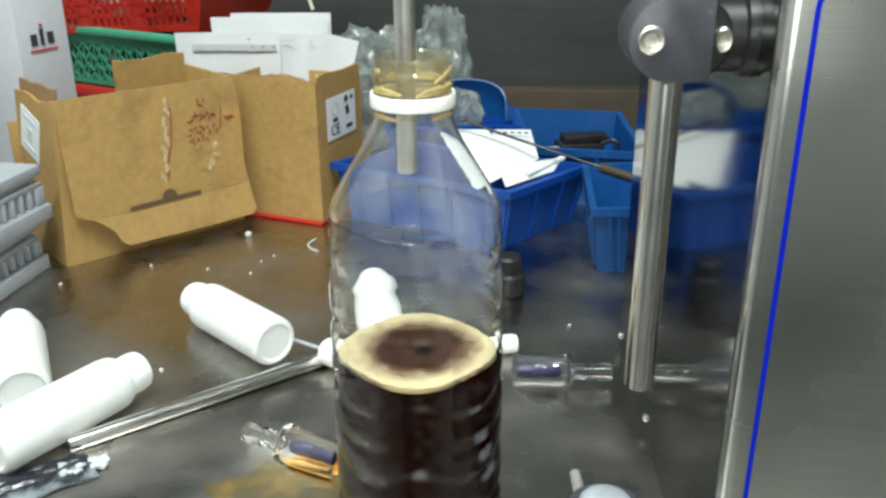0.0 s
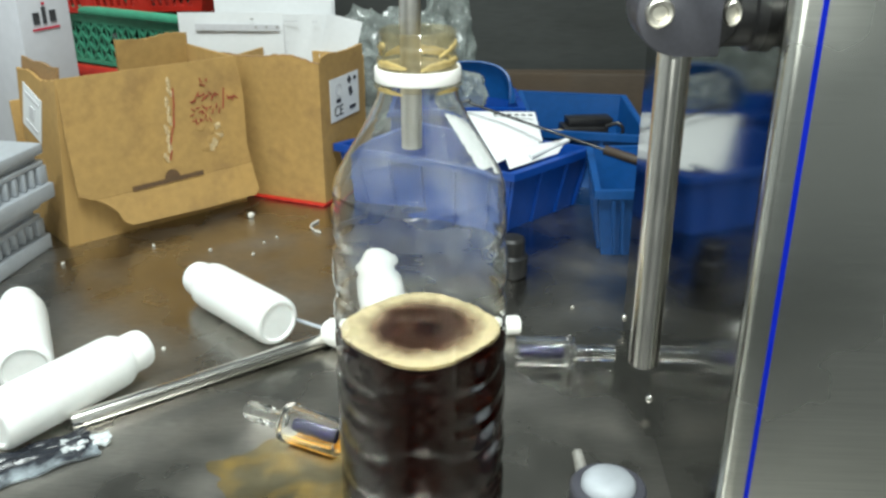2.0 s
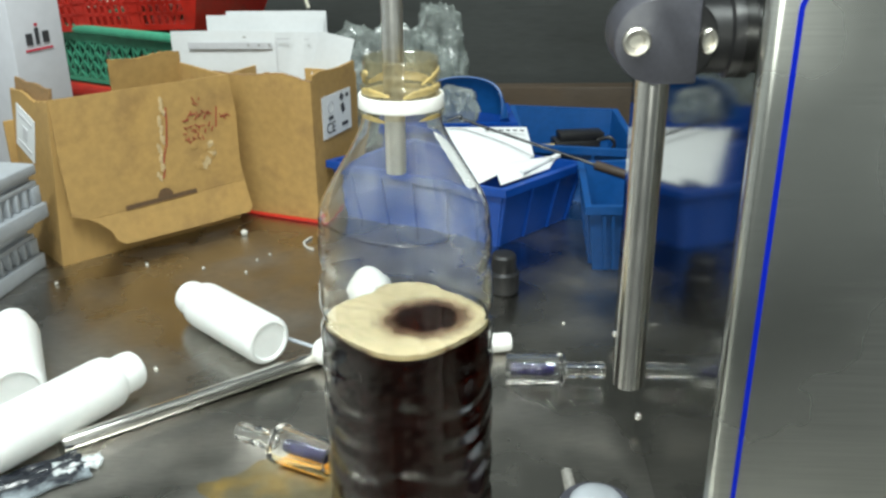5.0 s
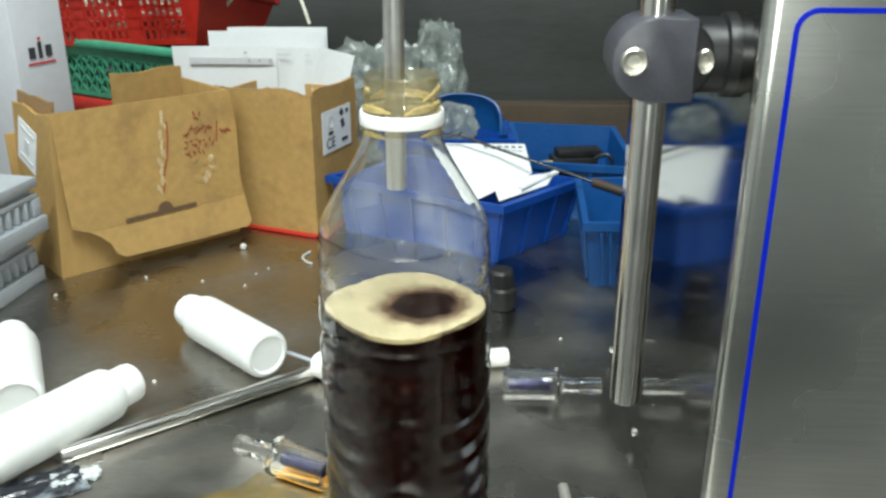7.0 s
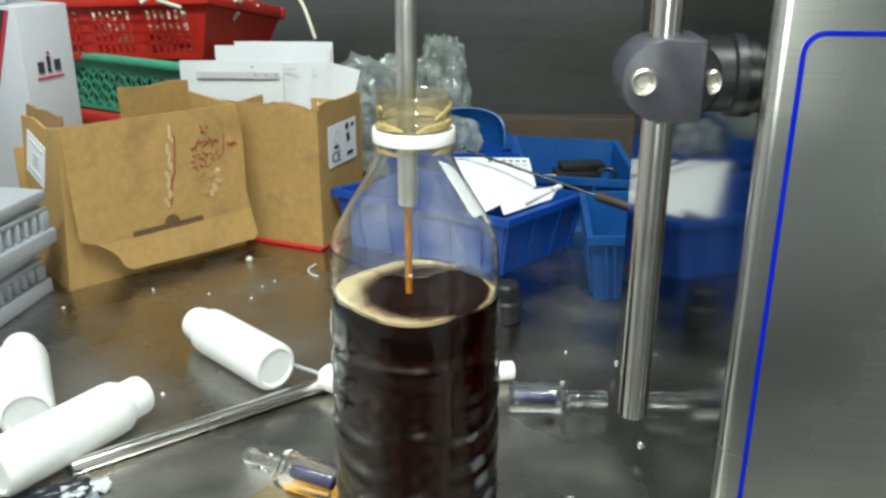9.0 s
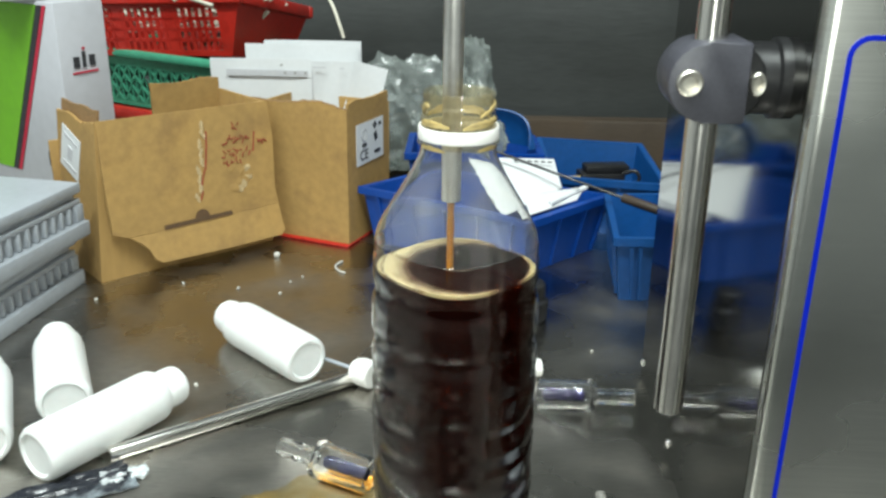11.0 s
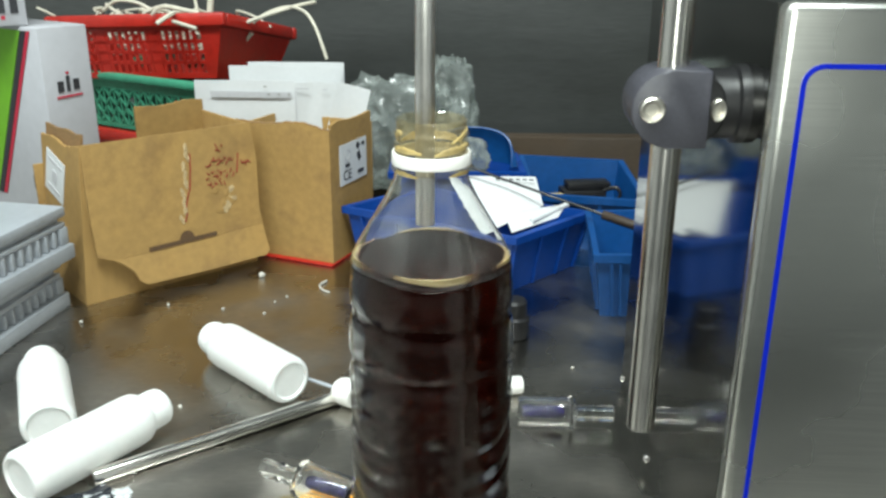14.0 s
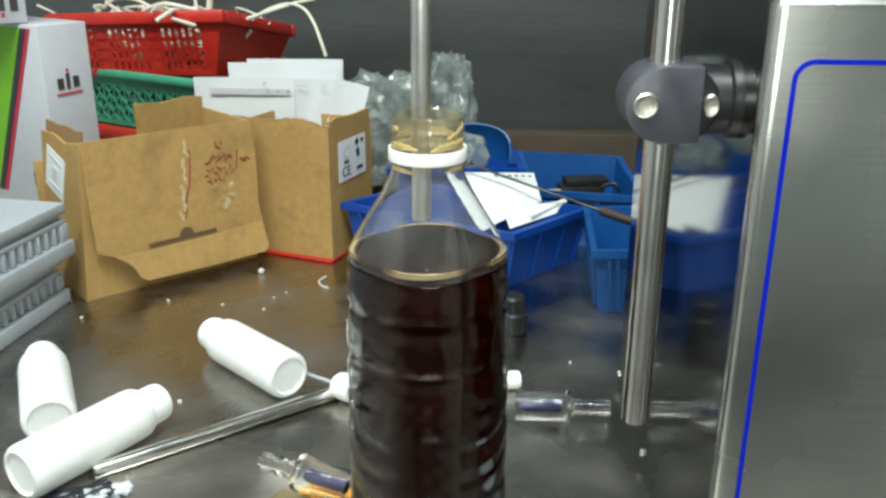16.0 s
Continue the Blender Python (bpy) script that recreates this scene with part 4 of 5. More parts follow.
def sheet(x0, x1, y, z0, z1, lean, bend, seed, label, name="paper_sheet"):
    bm = bmesh.new()
    n, m = 14, 10
    g = []
    for i in range(n + 1):
        row = []
        for j in range(m + 1):
            u, v = i / n, j / m
            row.append(bm.verts.new((x0 + (x1 - x0) * u, y + lean * v + bend * math.sin(math.pi * u) * v + 0.002 * noise.noise(Vector((u * 3, v * 3, seed))), z0 + (z1 - z0) * v)))
        g.append(row)
    for i in range(n):
        for j in range(m):
            bm.faces.new((g[i][j], g[i + 1][j], g[i + 1][j + 1], g[i][j + 1]))
    ext = bmesh.ops.extrude_face_region(bm, geom=list(bm.faces))
    for v in [e for e in ext["geom"] if isinstance(e, bmesh.types.BMVert)]:
        v.co.y += 0.0008
    return solo(name, bm, PAPER, pose(0, 0, 0), label, "paper", "papers in the carton")


p1 = sheet(-0.308, -0.184, 0.636, 0.004, 0.197, 0.0, 0.002, 1.0, "white form sheet with a grey printed band standing upright")
mark_bars(p1, plane_m((-0.246, 0.6345, 0.0), (1, 0, 0), (0, 0, 1)), [(0.008, 0.180, 0.100, 0.0075, -0.5)], PRINT_GREY, "pale grey printed band", 0.0002)
mark_bars(p1, plane_m((-0.246, 0.6340, 0.0), (1, 0, 0), (0, 0, 1)), [(0.030 + 0.0125 * k, 0.1805, 0.0022, 0.0022, 0) for k in range(3)] + [(0.026, 0.190, 0.004, 0.0015, 0)], GREYSTUFF, "grey printed mark", 0.0002)
p2 = sheet(-0.268, -0.128, 0.650, 0.004, 0.2125, 0.004, 0.003, 2.0, "white paper sheet standing behind another")
p3 = sheet(-0.186, -0.134, 0.634, 0.004, 0.195, 0.002, 0.002, 3.0, "white form sheet with faint print standing upright")
mark_bars(p3, plane_m((-0.160, 0.6325, 0.0), (1, 0, 0), (0, 0, 1)), [(-0.014, 0.188, 0.016, 0.0013, 0), (0.014, 0.187, 0.006, 0.0010, 0), (-0.0225, 0.165, 0.0010, 0.040, 0)], PRINT_GREY, "grey printed mark", 0.0002)
p4 = sheet(-0.021, 0.021, 0.0, 0.0, 0.187, 0.006, 0.002, 4.0, "white paper sheet leaning at a slant")
p4.matrix_world = pose(-0.1556, 0.628, 0.010, 0, 14, 0)
p5 = sheet(-0.245, -0.125, 0.656, 0.004, 0.2165, 0.002, 0.004, 5.0, "white paper sheet at the back of the pile")


# ---- printed cartons ----
def printed_box(m, w, d, h, label, green):
    t = thing("printed_carton", m, label, "carton", "printed cartons")
    part("carton_body", box(0, w, 0, d, 0, h, 0.0015), BOX_WHITE, t)
    right = plane_m((0, 0, 0), (1, 0, 0), (0, 0, 1))
    # lettering of a trade mark as plain bars: three upright letters and a line
    if not green:
        mark_bars(t, right @ pose(0.0, 0, 0.0002), [(0.019, 0.208, 0.0075, 0.012, 0), (0.0285, 0.2105, 0.0045, 0.017, 0), (0.0385, 0.209, 0.0075, 0.012, 0)], INK, "black printed mark")
        mark_bars(t, right @ pose(0.0, 0, 0.0002), [(0.0288, 0.2225, 0.0035, 0.0028, 0), (0.029, 0.1970, 0.032, 0.0022, 2)], CRIMSON, "red printed mark")
    left = plane_m((0, d, 0), (0, -1, 0), (0, 0, 1))
    return t, left


tall, face = printed_box(pose(-0.4290, 0.4960, 0, 0, 0, 57), 0.060, 0.17, 0.272, "tall white printed carton with lime green side and crimson stripe", False)
for name, pts, m, lab in (
        ("green_field", [(0.0, 0.075, 0), (0.048, 0.075, 0), (0.140, 0.268, 0), (0.0, 0.268, 0)], LIME, "lime green printed field"),
        ("black_stripe", [(0.049, 0.075, 0), (0.058, 0.075, 0), (0.151, 0.268, 0), (0.141, 0.268, 0)], INK, "black slanting stripe"),
        ("red_stripe", [(0.059, 0.075, 0), (0.065, 0.075, 0), (0.158, 0.268, 0), (0.152, 0.268, 0)], CRIMSON, "crimson slanting stripe")):
    b = part(name, prism(bmesh.new(), pts, 0.0006, (0, 0, 1)), m, tall, lab, smooth=False)
    b.matrix_basis = face @ pose(0, 0, 0.0004)
mark_bars(tall, face, [(0.128, 0.098, 0.006, 0.016, 0), (0.138, 0.098, 0.006, 0.016, 0), (0.150, 0.098, 0.006, 0.016, 0)], INK, "black printed mark")
upper, face2 = printed_box(pose(-0.4870, 0.4880, 0.273, 0, 0, 36), 0.05, 0.17, 0.075, "white printed carton stacked upside down on another", True)
front2 = plane_m((0, 0, 0), (1, 0, 0), (0, 0, 1))
mark_bars(upper, face2, [(0.150, 0.018, 0.006, 0.015, 0), (0.142, 0.020, 0.004, 0.018, 0), (0.134, 0.018, 0.006, 0.015, 0), (0.122, 0.018, 0.006, 0.015, 0)], INK, "black printed mark")
mark_bars(upper, front2, [(0.038, 0.022, 0.008, 0.018, 0), (0.026, 0.024, 0.006, 0.021, 0), (0.014, 0.022, 0.008, 0.018, 0)], INK, "black printed mark")
mark_bars(upper, front2, [(0.026, 0.009, 0.004, 0.004, 0), (0.026, 0.042, 0.034, 0.003, 0)], CRIMSON, "red printed mark")
mark_bars(upper, face2, [(0.143, 0.006, 0.0035, 0.0035, 0), (0.140, 0.034, 0.026, 0.0025, 0)], CRIMSON, "red printed mark")


# ---- pale grey louvred crates ----
def louvred_crate(m, h):
    """Length runs along y, the slotted face looks along +x; the lid, neck and foot step in and out."""
    t = thing("louvred_crate", m, "pale grey plastic crate with a louvred slotted side", "crate", "stacked grey crates")
    L, W = 0.34, 0.24
    part("lid", box(-W, 0.002, -L, 0.002, h - 0.011, h, 0.0025), GREY_CRATE, t, "flat pale lid")
    part("lid_neck", box(-W + 0.006, -0.004, -L, -0.004, h - 0.0165, h - 0.0112, 0.0008), GREY_CRATE, t, "recessed step under the lid")
    part("inner_wall", box(-W + 0.006, -0.011, -L + 0.004, -0.010, 0.014, h - 0.0165), GREY_CRATE, t)
    part("upper_rail", box(-0.011, 0.0, -L, 0.001, h - 0.022, h - 0.0167, 0.0012), GREY_CRATE, t)
    part("foot", box(-W, 0.005, -L, 0.005, 0, 0.0155, 0.0020), GREY_CRATE, t, "flared foot flange")
    n = 26
    for k in range(n):
        y = -0.0165 - 0.0128 * k
        slat = part("slat", box(-0.0095, 0.0, -0.0030, 0.0030, 0.0157, h - 0.0222, 0.0014, 2), GREY_CRATE, t)
        slat.matrix_basis = pose(0, y, 0, 0, 0, 14)
    part("corner_post", box(-0.012, 0.001, -0.0095, 0.003, 0.0157, h - 0.0222, 0.0012), GREY_CRATE, t)
    return t


louvred_crate(pose(-0.392, 0.390, 0.0, 0, 0, -8), 0.054)
louvred_crate(pose(-0.379, 0.388, 0.0545, 0, 0, -11), 0.0555)


# ---- baskets with pierced sides ----
def basket(name, m, sx, sy, h, taper, material, label, lattice, hole_w, hole_h, hole_span):
    """Local: near corner at the origin, one side runs along -x (length sx), the other along +y (length sy)."""
    t = thing(name, m, label, "basket", "stacked baskets")
    bm = bmesh.new()
    for x0, x1, y0, y1 in ((-sx - 0.006, 0.006, -0.006, 0.006), (-sx - 0.006, 0.006, sy - 0.006, sy + 0.006), (-0.006, 0.006, 0.0061, sy - 0.0061), (-sx - 0.006, -sx + 0.006, 0.0061, sy - 0.0061)):
        box(x0, x1, y0, y1, h - (0.011 if lattice else 0.017), h, 0.004, bm=bm)
    part("rim", bm, material, t, "rolled rim")
    k = taper
    part("bottom", box(-sx + k, -k, k, sy - k, 0, 0.004, 0.001), material, t)
    for nm, a, b, ln in (("front_side", Vector((-sx + k, k, 0.0)), Vector((1, 0, 0)), sx - 2 * k), ("right_side", Vector((-k, k, 0.0)), Vector((0, 1, 0)), sy - 2 * k),
                         ("back_side", Vector((-k, sy - k, 0.0)), Vector((-1, 0, 0)), sx - 2 * k), ("left_side", Vector((-sx + k, sy - k, 0.0)), Vector((0, -1, 0)), sy - 2 * k)):
        out = Vector((b.y, -b.x, 0))
        up = (Vector((0, 0, h - 0.012)) + out * (k - 0.001)).normalized()
        H = (h - 0.012) / up.z
        bm = bmesh.new()
        bars, loose = bmesh.new(), []
        fm = plane_m(a, b, up)
        th = 0.0025
        def bar(u0, v0, u1, v1, w):
            d = Vector((u1 - u0, v1 - v0, 0))
            s = Vector((-d.y, d.x, 0)).normalized() * w / 2
            p, q = Vector((u0, v0, 0)), Vector((u1, v1, 0))
            prism(bars if nm == "front_side" else bm, [fm @ (p - s), fm @ (q - s), fm @ (q + s), fm @ (p + s)], th * 0.9, -fm.col[2].to_3d())
            if nm == "front_side":
                loose.append(bars.copy())
                bars.clear()
        lo, hi = hole_span[0] * H, hole_span[1] * H
        spread = k * 1.0
        prism(bm, [fm @ Vector(c) for c in ((0, 0, 0), (ln, 0, 0), (ln + spread * lo / H, lo, 0), (-spread * lo / H, lo, 0))], th, -fm.col[2].to_3d())
        prism(bm, [fm @ Vector(c) for c in ((-spread * hi / H, hi, 0), (ln + spread * hi / H, hi, 0), (ln + spread, H, 0), (-spread, H, 0))], th, -fm.col[2].to_3d())
        edge = 0.012 if (lattice or nm == "front_side") else 0.03
        for u in (0.0, ln - edge):
            sgn = -1 if u == 0 else 1
            e0, e1 = spread * lo / H * sgn, spread * hi / H * sgn
            prism(bm, [fm @ Vector(c) for c in ((u + (e0 if u == 0 else 0), lo, 0), (u + edge + (e0 if u else 0), lo, 0), (u + edge + (e1 if u else 0), hi, 0), (u + (e1 if u == 0 else 0), hi, 0))], th, -fm.col[2].to_3d())
        if not lattice and nm in ("right_side", "left_side"):
            prism(bm, [fm @ Vector(c) for c in ((edge, lo, 0), (ln - edge, lo, 0), (ln - edge, hi, 0), (edge, hi, 0))], th, -fm.col[2].to_3d())
        elif lattice:
            step = hole_w
            n = int((ln + (hi - lo)) / step) + 1
            for i in range(-1, n + 1):
                for sgn in (1, -1):
                    u = i * step - (hi - lo) * 0.72 * (1 if sgn > 0 else 0)
                    u0, u1, v0, v1 = u, u + sgn * (hi - lo) * 0.72, lo, hi
                    if sgn < 0:
                        u0, u1 = u, u - (hi - lo) * 0.72
                    if min(u0, u1) > 0 and max(u0, u1) < ln:
                        bar(u0, v0, u1, v1, 0.0024)
            m2 = int(ln / (step * 0.5))
            for i in range(1, m2):
                bar(ln * i / m2, lo, ln * i / m2, hi, 0.0014)
        else:
            nu, nv = int((ln - 2 * edge) / hole_w), max(1, int((hi - lo) / hole_h))
            for i in range(1, nu):
                u = edge + (ln - 2 * edge) * i / nu
                wide = 0.014 if i % 8 == 4 else 0.0044
                bar(u, lo, u, hi, wide)
            for j in range(1, nv):
                bar(edge, lo + (hi - lo) * j / nv, ln - edge, lo + (hi - lo) * j / nv, 0.0042)
        side = part(nm, bm, material, t, "pierced side", smooth=False)
        for one in loose:
            part("slat", one, material, side, smooth=False)
    return t


GREEN_POSE = pose(-0.286, 0.6475, 0.112, 0, 0, -30)
RED_POSE = pose(-0.280, 0.6667, 0.196, -11, -3, -17)
basket("green_basket", GREEN_POSE, 0.285, 0.17, 0.078, 0.010, GREEN, "green plastic basket with a diagonal lattice side", True, 0.0200, 0.01, (0.08, 0.84))
basket("red_basket", pose(-0.286, 0.6475, 0.0, 0, 0, -30), 0.285, 0.17, 0.112, 0.012, RED, "red plastic basket at the bottom of the stack", False, 0.0105, 0.012, (0.3, 0.7))
basket("red_basket", RED_POSE, 0.262, 0.19, 0.080, 0.022, RED, "red plastic basket heaped with cream cables", False, 0.0100, 0.0110, (0.10, 0.86))


def dark_contents():
    bm = bmesh.new()
    rnd = random.Random(11)
    base = GREEN_POSE @ pose(0, 0, 0.005)
    for k in range(110):
        one = bmesh.ops.create_cube(bm, size=1)["verts"]
        m = base @ pose(rnd.uniform(-0.255, -0.03), rnd.uniform(0.02, 0.14), rnd.uniform(0.010, 0.042), rnd.uniform(0, 90), rnd.uniform(0, 90), rnd.uniform(0, 90)) @ Matrix.Diagonal((rnd.uniform(0.02, 0.05), rnd.uniform(0.012, 0.03), rnd.uniform(0.01, 0.025), 1))
        for v in one:
            v.co = m @ v.co
    return solo("small_parts", bm, BLACK, Matrix.Identity(4), "jumble of small dark parts in the green basket", "parts", kind="stuff", smooth=False)


dark_contents()


def cable_heap():
    bm = bmesh.new()
    rnd = random.Random(5)
    base = RED_POSE
    for k in range(60):
        u, v = rnd.uniform(-0.235, -0.04), rnd.uniform(0.02, 0.16)
        z = rnd.uniform(0.045, 0.088)
        a = rnd.uniform(0, 6.28)
        pts = []
        for s in range(5):
            pts.append(base @ Vector((u + 0.020 * s * math.cos(a), v + 0.020 * s * math.sin(a), z + 0.012 * math.sin(s * 1.4 + k))))
            a += rnd.uniform(-0.9, 0.9)
            u, v = min(max(u, -0.235), -0.02), min(max(v, 0.03), 0.2)
        tube(pts, rnd.choice((0.0016, 0.0022, 0.0028)), 7, bm)
    return solo("cable_heap", bm, CABLE, Matrix.Identity(4), "tangled cream cables and tube offcuts in the red basket", "cables", kind="stuff")


cable_heap()
for pts, r in (([(-0.262, 0.745, 0.250), (-0.235, 0.742, 0.268), (-0.205, 0.735, 0.277), (-0.182, 0.725, 0.272), (-0.168, 0.715, 0.255), (-0.158, 0.705, 0.232), (-0.152, 0.70, 0.215)], 0.0022),
               ([(-0.275, 0.73, 0.252), (-0.235, 0.732, 0.266), (-0.195, 0.735, 0.278), (-0.168, 0.73, 0.284)], 0.0026),
               ([(-0.31, 0.74, 0.262), (-0.306, 0.745, 0.30), (-0.303, 0.75, 0.34), (-0.30, 0.76, 0.42)], 0.0042),
               ([(-0.46, 0.77, 0.268), (-0.44, 0.765, 0.281), (-0.41, 0.76, 0.279), (-0.385, 0.755, 0.266)], 0.0024),
               ([(-0.40, 0.75, 0.266), (-0.37, 0.74, 0.276), (-0.34, 0.735, 0.272), (-0.32, 0.73, 0.268)], 0.0030),
               ([(-0.325, 0.74, 0.268), (-0.33, 0.745, 0.29), (-0.34, 0.75, 0.31)], 0.0022)):
    solo("cable", tube(pts, r, 9), CABLE, Matrix.Identity(4), "cream cable sticking out of the red basket", "cable", "loose cables")


# ---- blue bins ----
def parts_bin(corners, h, material, label, ribs, name="parts_bin", lip=0.006, taper=0.10, dip=0.0):
    """An open bin on a four-cornered plan, listed anticlockwise from above; its walls lean outwards. dip: how much lower its front edge is."""
    c = sum((Vector((*p, 0)) for p in corners), Vector()) / 4
    t = thing(name, pose(c.x, c.y, 0), label, "bin", "blue parts bins")
    def ring(k, z, grow=0.0):
        out = []
        for i, p in enumerate(corners):
            d = Vector((*p, 0)) - c
            q = d * k + d.normalized() * grow
            out.append(Vector((q.x, q.y, z - (dip if i < 2 and z > 0.02 else 0.0))))
        return out
    bm = bmesh.new()
    layers = [ring(1 - taper, 0.0), ring(1.0, h), ring(1.0, h, -0.004), ring(1 - taper, 0.004, -0.004)]
    vs = [[bm.verts.new(p) for p in l] for l in layers]
    for a, b in zip(vs, vs[1:]):
        for k in range(4):
            bm.faces.new((a[k], a[(k + 1) % 4], b[(k + 1) % 4], b[k]))
    bm.faces.new(vs[0][::-1])
    bm.faces.new(vs[3])
    part("tub", bm, material, t, smooth=False)
    bm = bmesh.new()
    a, b = ring(1.0, h + 0.0012, lip), ring(1.0, h + 0.0012, -0.0035)
    a2, b2 = ring(1.0, h - 0.007, lip), ring(1.0, h + 0.0002, -0.0035)
    vs = [[bm.verts.new(p) for p in l] for l in (a, b, b2, a2)]
    for p, q in zip(vs, vs[1:] + vs[:1]):
        for k in range(4):
            bm.faces.new((p[k], p[(k + 1) % 4], q[(k + 1) % 4], q[k]))
    part("rim", bm, material, t, "folded rim", smooth=False)
    lo, hi = ring(1 - taper, 0.001), ring(1.0, h - 0.008)
    for side, us in ribs.items():
        p0, p1, q0, q1 = lo[side], lo[(side + 1) % 4], hi[side], hi[(side + 1) % 4]
        out = (p1 - p0).cross(Vector((0, 0, 1))).normalized()
        for u in us:
            bm = bmesh.new()
            along = (p1 - p0).normalized() * 0.0017
            lp, hp = p0.lerp(p1, u), q0.lerp(q1, u)
            prism(bm, [lp - along, lp + along, hp + along, hp - along], 0.0035, out)
            part("rib", bm, material, t, smooth=False)
    return t


parts_bin([(0.0765, 0.4300), (0.168, 0.523), (-0.02, 0.625), (-0.112, 0.535)], 0.0665, BLUE, "deep blue plastic parts bin holding papers", {0: (0.02, 0.36, 0.70, 0.98), 3: (0.1, 0.3, 0.5, 0.7, 0.9)})
parts_bin([(0.112, 0.5900), (0.2420, 0.562), (0.2330, 0.690), (0.105, 0.715)], 0.086, BLUE_LIGHT, "low-fronted blue plastic parts bin with a black motor in it", {0: (0.3, 0.6)}, dip=0.017)
parts_bin([(0.1560, 0.372), (0.30, 0.372), (0.31, 0.53), (0.168, 0.515)], 0.069, BLUE_LIGHT, "lighter blue plastic parts bin half empty", {0: (0.10, 0.16), 3: (0.12, 0.3, 0.5, 0.7, 0.88)})
tub = parts_bin([(-0.065, 0.628), (0.100, 0.634), (0.095, 0.735), (-0.065, 0.735)], 0.084, BLUE, "blue plastic tub with a rounded hood holding a polythene bag", {0: (0.3, 0.6)})


def hood():
    """The tub's upstanding back, bowed in plan and rounded over the top."""
    bm = bmesh.new()
    n, m = 32, 8
    def ring(r, grow):
        out = []
        for i in range(n + 1):
            a = radians(180 * i / n)
            rise = 0.047 * math.sin(a) ** 0.35 + grow
            out.append([bm.verts.new((r * math.cos(a) * (1 - 0.12 * (j / m) ** 2), r * 0.62 * math.sin(a) * (1 - 0.25 * (j / m) ** 3), 0.0858 + rise * j / m)) for j in range(m + 1)])
        return out
    o, q = ring(0.057, 0.0), ring(0.0545, -0.0012)
    for i in range(n):
        for j in range(m):
            bm.faces.new((o[i][j], o[i + 1][j], o[i + 1][j + 1], o[i][j + 1]))
            bm.faces.new((q[i][j], q[i][j + 1], q[i + 1][j + 1], q[i + 1][j]))
        bm.faces.new((o[i][m], o[i + 1][m], q[i + 1][m], q[i][m]))
        bm.faces.new((o[i][0], q[i][0], q[i + 1][0], o[i + 1][0]))
    h = part("hood", bm, BLUE_LIGHT, tub, "rounded upstanding blue back")
    h.matrix_basis = pose(0.022, -0.028, 0)


hood()


def paper_in_bin(pts, label):
    bm = bmesh.new()
    a, b, c, d = [Vector(p) for p in pts]
    n = 10
    g = []
    for i in range(n + 1):
        row = []
        for j in range(n + 1):
            u, v = i / n, j / n
            p = a.lerp(b, u).lerp(d.lerp(c, u), v)
            row.append(bm.verts.new(p + Vector((0, 0, 0.004 * math.sin(math.pi * u) * math.sin(math.pi * v)))))
        g.append(row)
    for i in range(n):
        for j in range(n):
            bm.faces.new((g[i][j], g[i + 1][j], g[i + 1][j + 1], g[i][j + 1]))
    ext = bmesh.ops.extrude_face_region(bm, geom=list(bm.faces))
    for v in [e for e in ext["geom"] if isinstance(e, bmesh.types.BMVert)]:
        v.co.z -= 0.0008
    return solo("paper_sheet", bm, PAPER, Matrix.Identity(4), label, "paper", "papers in the bin")


pa = paper_in_bin([(0.047, 0.445, 0.066), (0.116, 0.520, 0.0755), (0.112, 0.585, 0.092), (0.012, 0.560, 0.099)], "white printed sheet lying on the blue bin")
mark_bars(pa, plane_m((0.085, 0.560, 0.0945), (1, 0.1, -0.05), (0, 1, 0.2)), [(0.008 * k - 0.02, 0, 0.005, 0.003, 0) for k in range(6)], INK, "dark printed mark")
pb = paper_in_bin([(0.075, 0.440, 0.0690), (0.130, 0.492, 0.0705), (0.142, 0.518, 0.078), (0.070, 0.495, 0.074)], "folded white sheet on the blue bin")
solo("paper_roll", tube([(0.098, 0.466, 0.0735), (0.143, 0.520, 0.0765)], 0.0032, 12), PAPER, Matrix.Identity(4), "thin rolled white paper lying on the blue bin", "paper roll")


def motor():
    t = thing("small_motor", pose(0.175, 0.632, 0.0045, 0, 0, 8) @ Matrix.Diagonal((0.72, 0.8, 0.92, 1)), "small black motor with a bent black lead in the bin", "motor")
    part("casing", box(-0.036, 0.040, -0.020, 0.020, 0.0, 0.066, 0.002), BLACK, t)
    part("upper_block", box(-0.028, 0.048, -0.016, 0.016, 0.0662, 0.076, 0.0015), BLACK, t)
    s = part("shaft", cyl(0.0035, 0, 0.022, 0.0005, 16), YELLOW, t, "brass shaft")
    s.matrix_basis = pose(-0.036, -0.006, 0.058, 0, -90, 0)
    part("lead", tube([(0.035, -0.018, 0.066), (0.052, -0.028, 0.072), (0.060, -0.032, 0.064), (0.054, -0.032, 0.052)], 0.0028, 10), BLACK, t, "bent black lead")
    part("terminal", box(0.018, 0.046, -0.034, -0.0202, 0.04, 0.056, 0.002), GREYSTUFF, t, "pale terminal block")


motor()


GRIP = mat("dark_stained_wood", (0.035, 0.022, 0.014), 0.6, 0.0, 30, 0.25, 0.1, 200)


def probe():
    t = thing("wire_probe", Matrix.Identity(4), "thin dark metal probe with wooden grip across the bins", "probe")
    part("shank", tube([(0.020, 0.552, 0.108), (0.035, 0.552, 0.113), (0.045, 0.548, 0.108), (0.178, 0.470, 0.0800)], 0.0016, 10), BLACK, t)
    part("grip", tube([(0.1765, 0.4708, 0.0803), (0.215, 0.447, 0.0730)], 0.0052, 14), GRIP, t, "dark brown wooden grip")


probe()


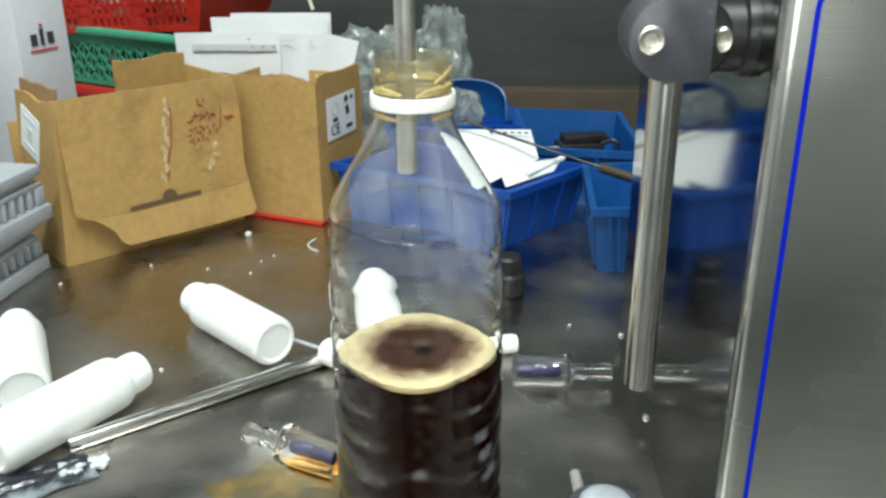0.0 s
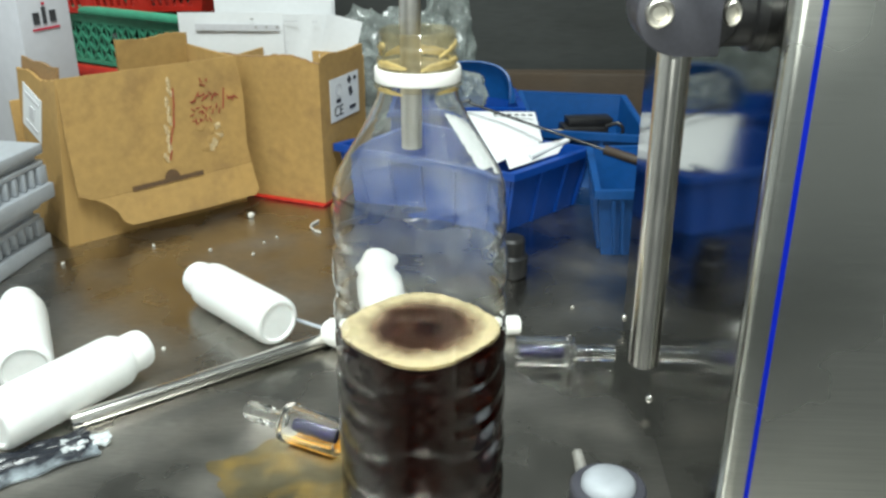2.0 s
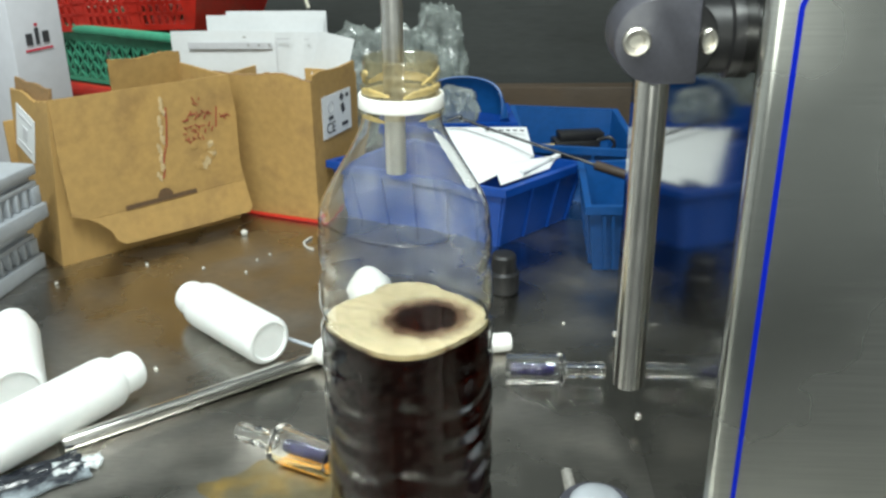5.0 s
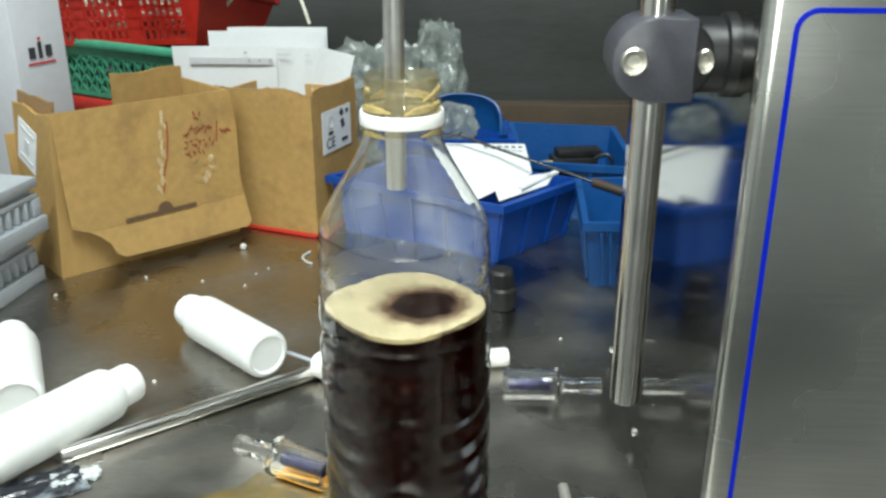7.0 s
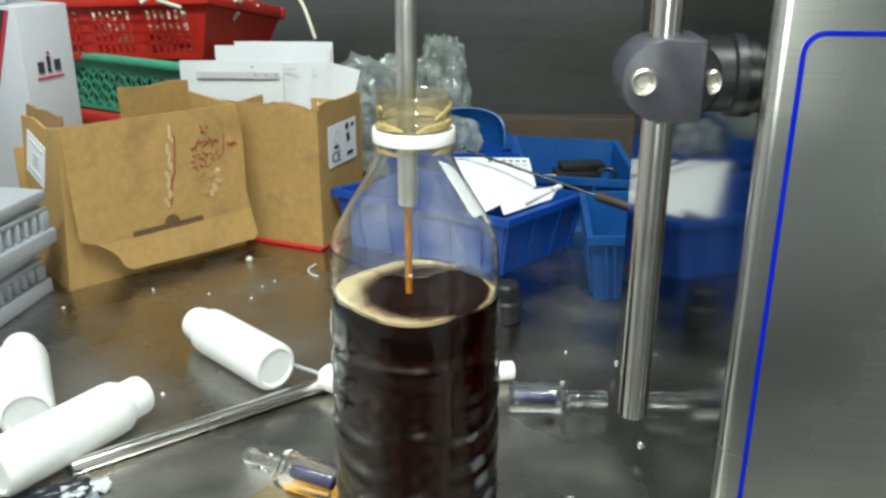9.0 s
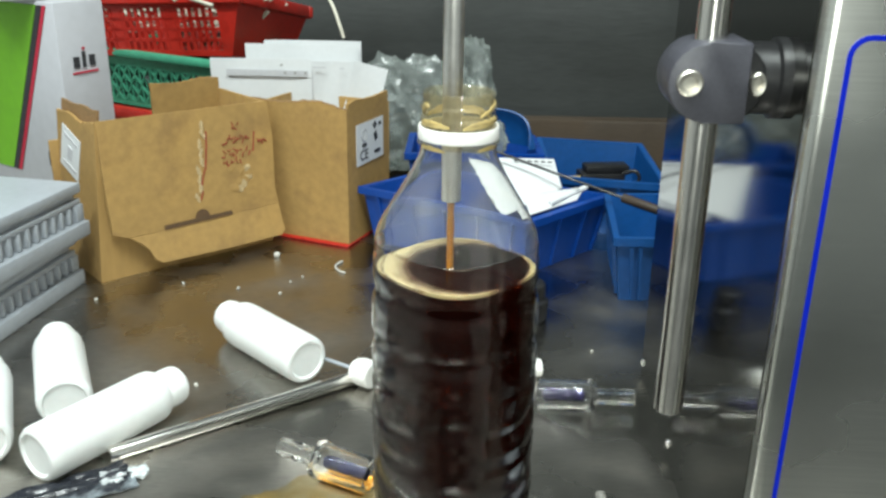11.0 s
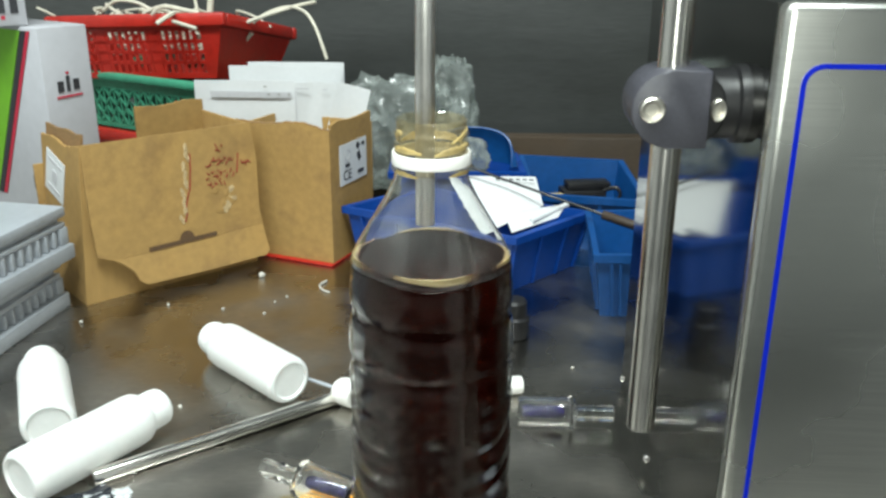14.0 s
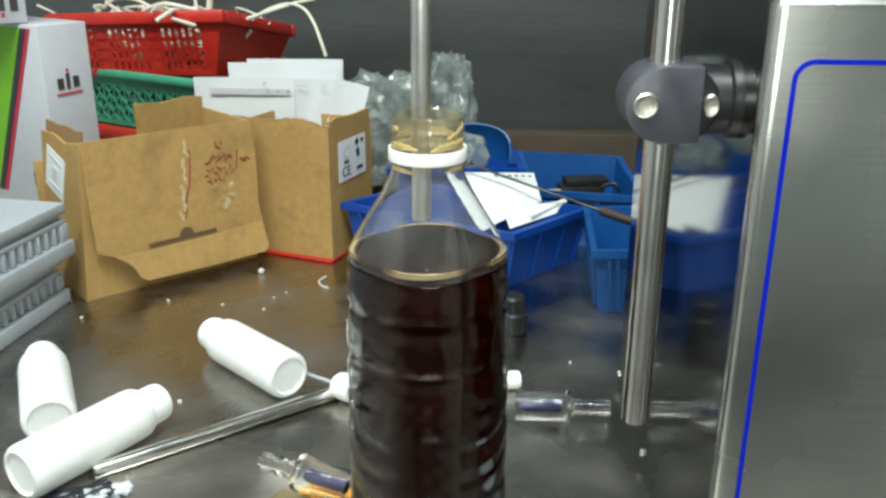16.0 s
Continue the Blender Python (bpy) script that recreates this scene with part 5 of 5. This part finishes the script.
# ---- polythene bags ----
def bag(centre, size, seed, label, material, name="polythene_bag"):
    bm = bmesh.new()
    bmesh.ops.create_icosphere(bm, subdivisions=5, radius=1)
    for v in bm.verts:
        d = v.co.normalized()
        w = 1 + 0.24 * noise.noise(d * 1.5 + Vector((seed, 0, 0)))
        for k, (sx, sz, amp) in enumerate(((2.2, 0.9, 0.18), (4.5, 1.6, 0.08), (3.0, 7.0, 0.035), (9.0, 4.0, 0.015))):
            w += amp * (1 - 2 * abs(noise.noise(Vector((d.x * sx + d.z * 0.8, d.y * sx, d.z * sz + seed + 7 * k))))) ** 3
        v.co = Vector((d.x * size[0] * w, d.y * size[1] * w, max(d.z * size[2] * w, -size[2] * 0.9)))
    return solo(name, bm, material, pose(*centre), label, "bag", "bags")


bag((-0.066, 0.800, 0.093), (0.092, 0.045, 0.082), 2.0, "wrinkled clear polythene bag bundled behind the cartons", BAG)
bag((0.006, 0.795, 0.120), (0.036, 0.030, 0.080), 5.0, "wrinkled clear polythene bag neck standing up", BAG)
bag((0.030, 0.652, 0.098), (0.026, 0.017, 0.026), 9.0, "mottled bag of small parts in the blue tub", BAG, "parts_bag")


# ---- what moves: the rising liquid, its foam and the pulses of the stream ----
def motions():
    times = sorted({round(0.25 * k, 2) for k in range(65)} | {t for t, _ in LEVELS})
    walk(liquid, [(t, pose(0, 0, level(t))) for t in times])
    for ob, top in zip(layers, TOPS):
        walk(ob, [(t, pose(0, 0, min(level(t), top))) for t in times])
    walk(wide_rim, [(t, pose(0, 0, min(level(t), 0.1885) - 0.0005, 0, 0, 2 * math.sin(0.6 * t))) for t in times])
    walk(rim_foam, [(t, pose(0, 0, level(t) - 0.0002, 0, 0, 2 * math.sin(0.6 * t))) for t in times])
    # the thick foam swells after a pulse and settles as the next one beats it down
    def depth(t, rows):
        for (a, x), (b, y) in zip(rows, rows[1:]):
            if t <= b:
                return x + (y - x) * (t - a) / (b - a)
        return rows[-1][1]
    thick = [(0, 0.0), (2.5, -0.0012), (2.9, -0.006), (16, -0.008)]
    eye = [(0, -0.006), (2.7, -0.006), (3.5, -0.004), (4.1, 0.0), (5.2, 0.0), (5.6, -0.0035), (6.0, -0.004), (6.8, -0.0004), (7.6, -0.001), (8.0, -0.0045), (8.6, -0.007), (16, -0.008)]
    thin = [(0, -0.001), (9.2, -0.0004), (11.4, -0.0012), (13.3, -0.0017), (14.0, -0.009), (16, -0.010)]
    for ob, rows in ((thick_foam, thick), (eye_foam, eye), (thin_foam, thin)):
        walk(ob, [(t, pose(0, 0, level(t) + depth(t, rows), 0, 0, 3 * math.sin(0.6 * t))) for t in times])
    for ob, (a, b) in zip(streams, PULSES):
        x, up, low = -0.0034, 0.345, level(b) - 0.02
        rows = [(0.0, up), (a, 0.335), (a + 0.12, level(a) + 0.112 - 0.004), (b, 0.2230), (b + 0.17, low - 0.004), (16.0, low - 0.004)]
        rows = [(t, max(z, 0.118)) for t, z in rows]
        walk(ob, [(t, pose(x, 0, z)) for t, z in rows])


motions()
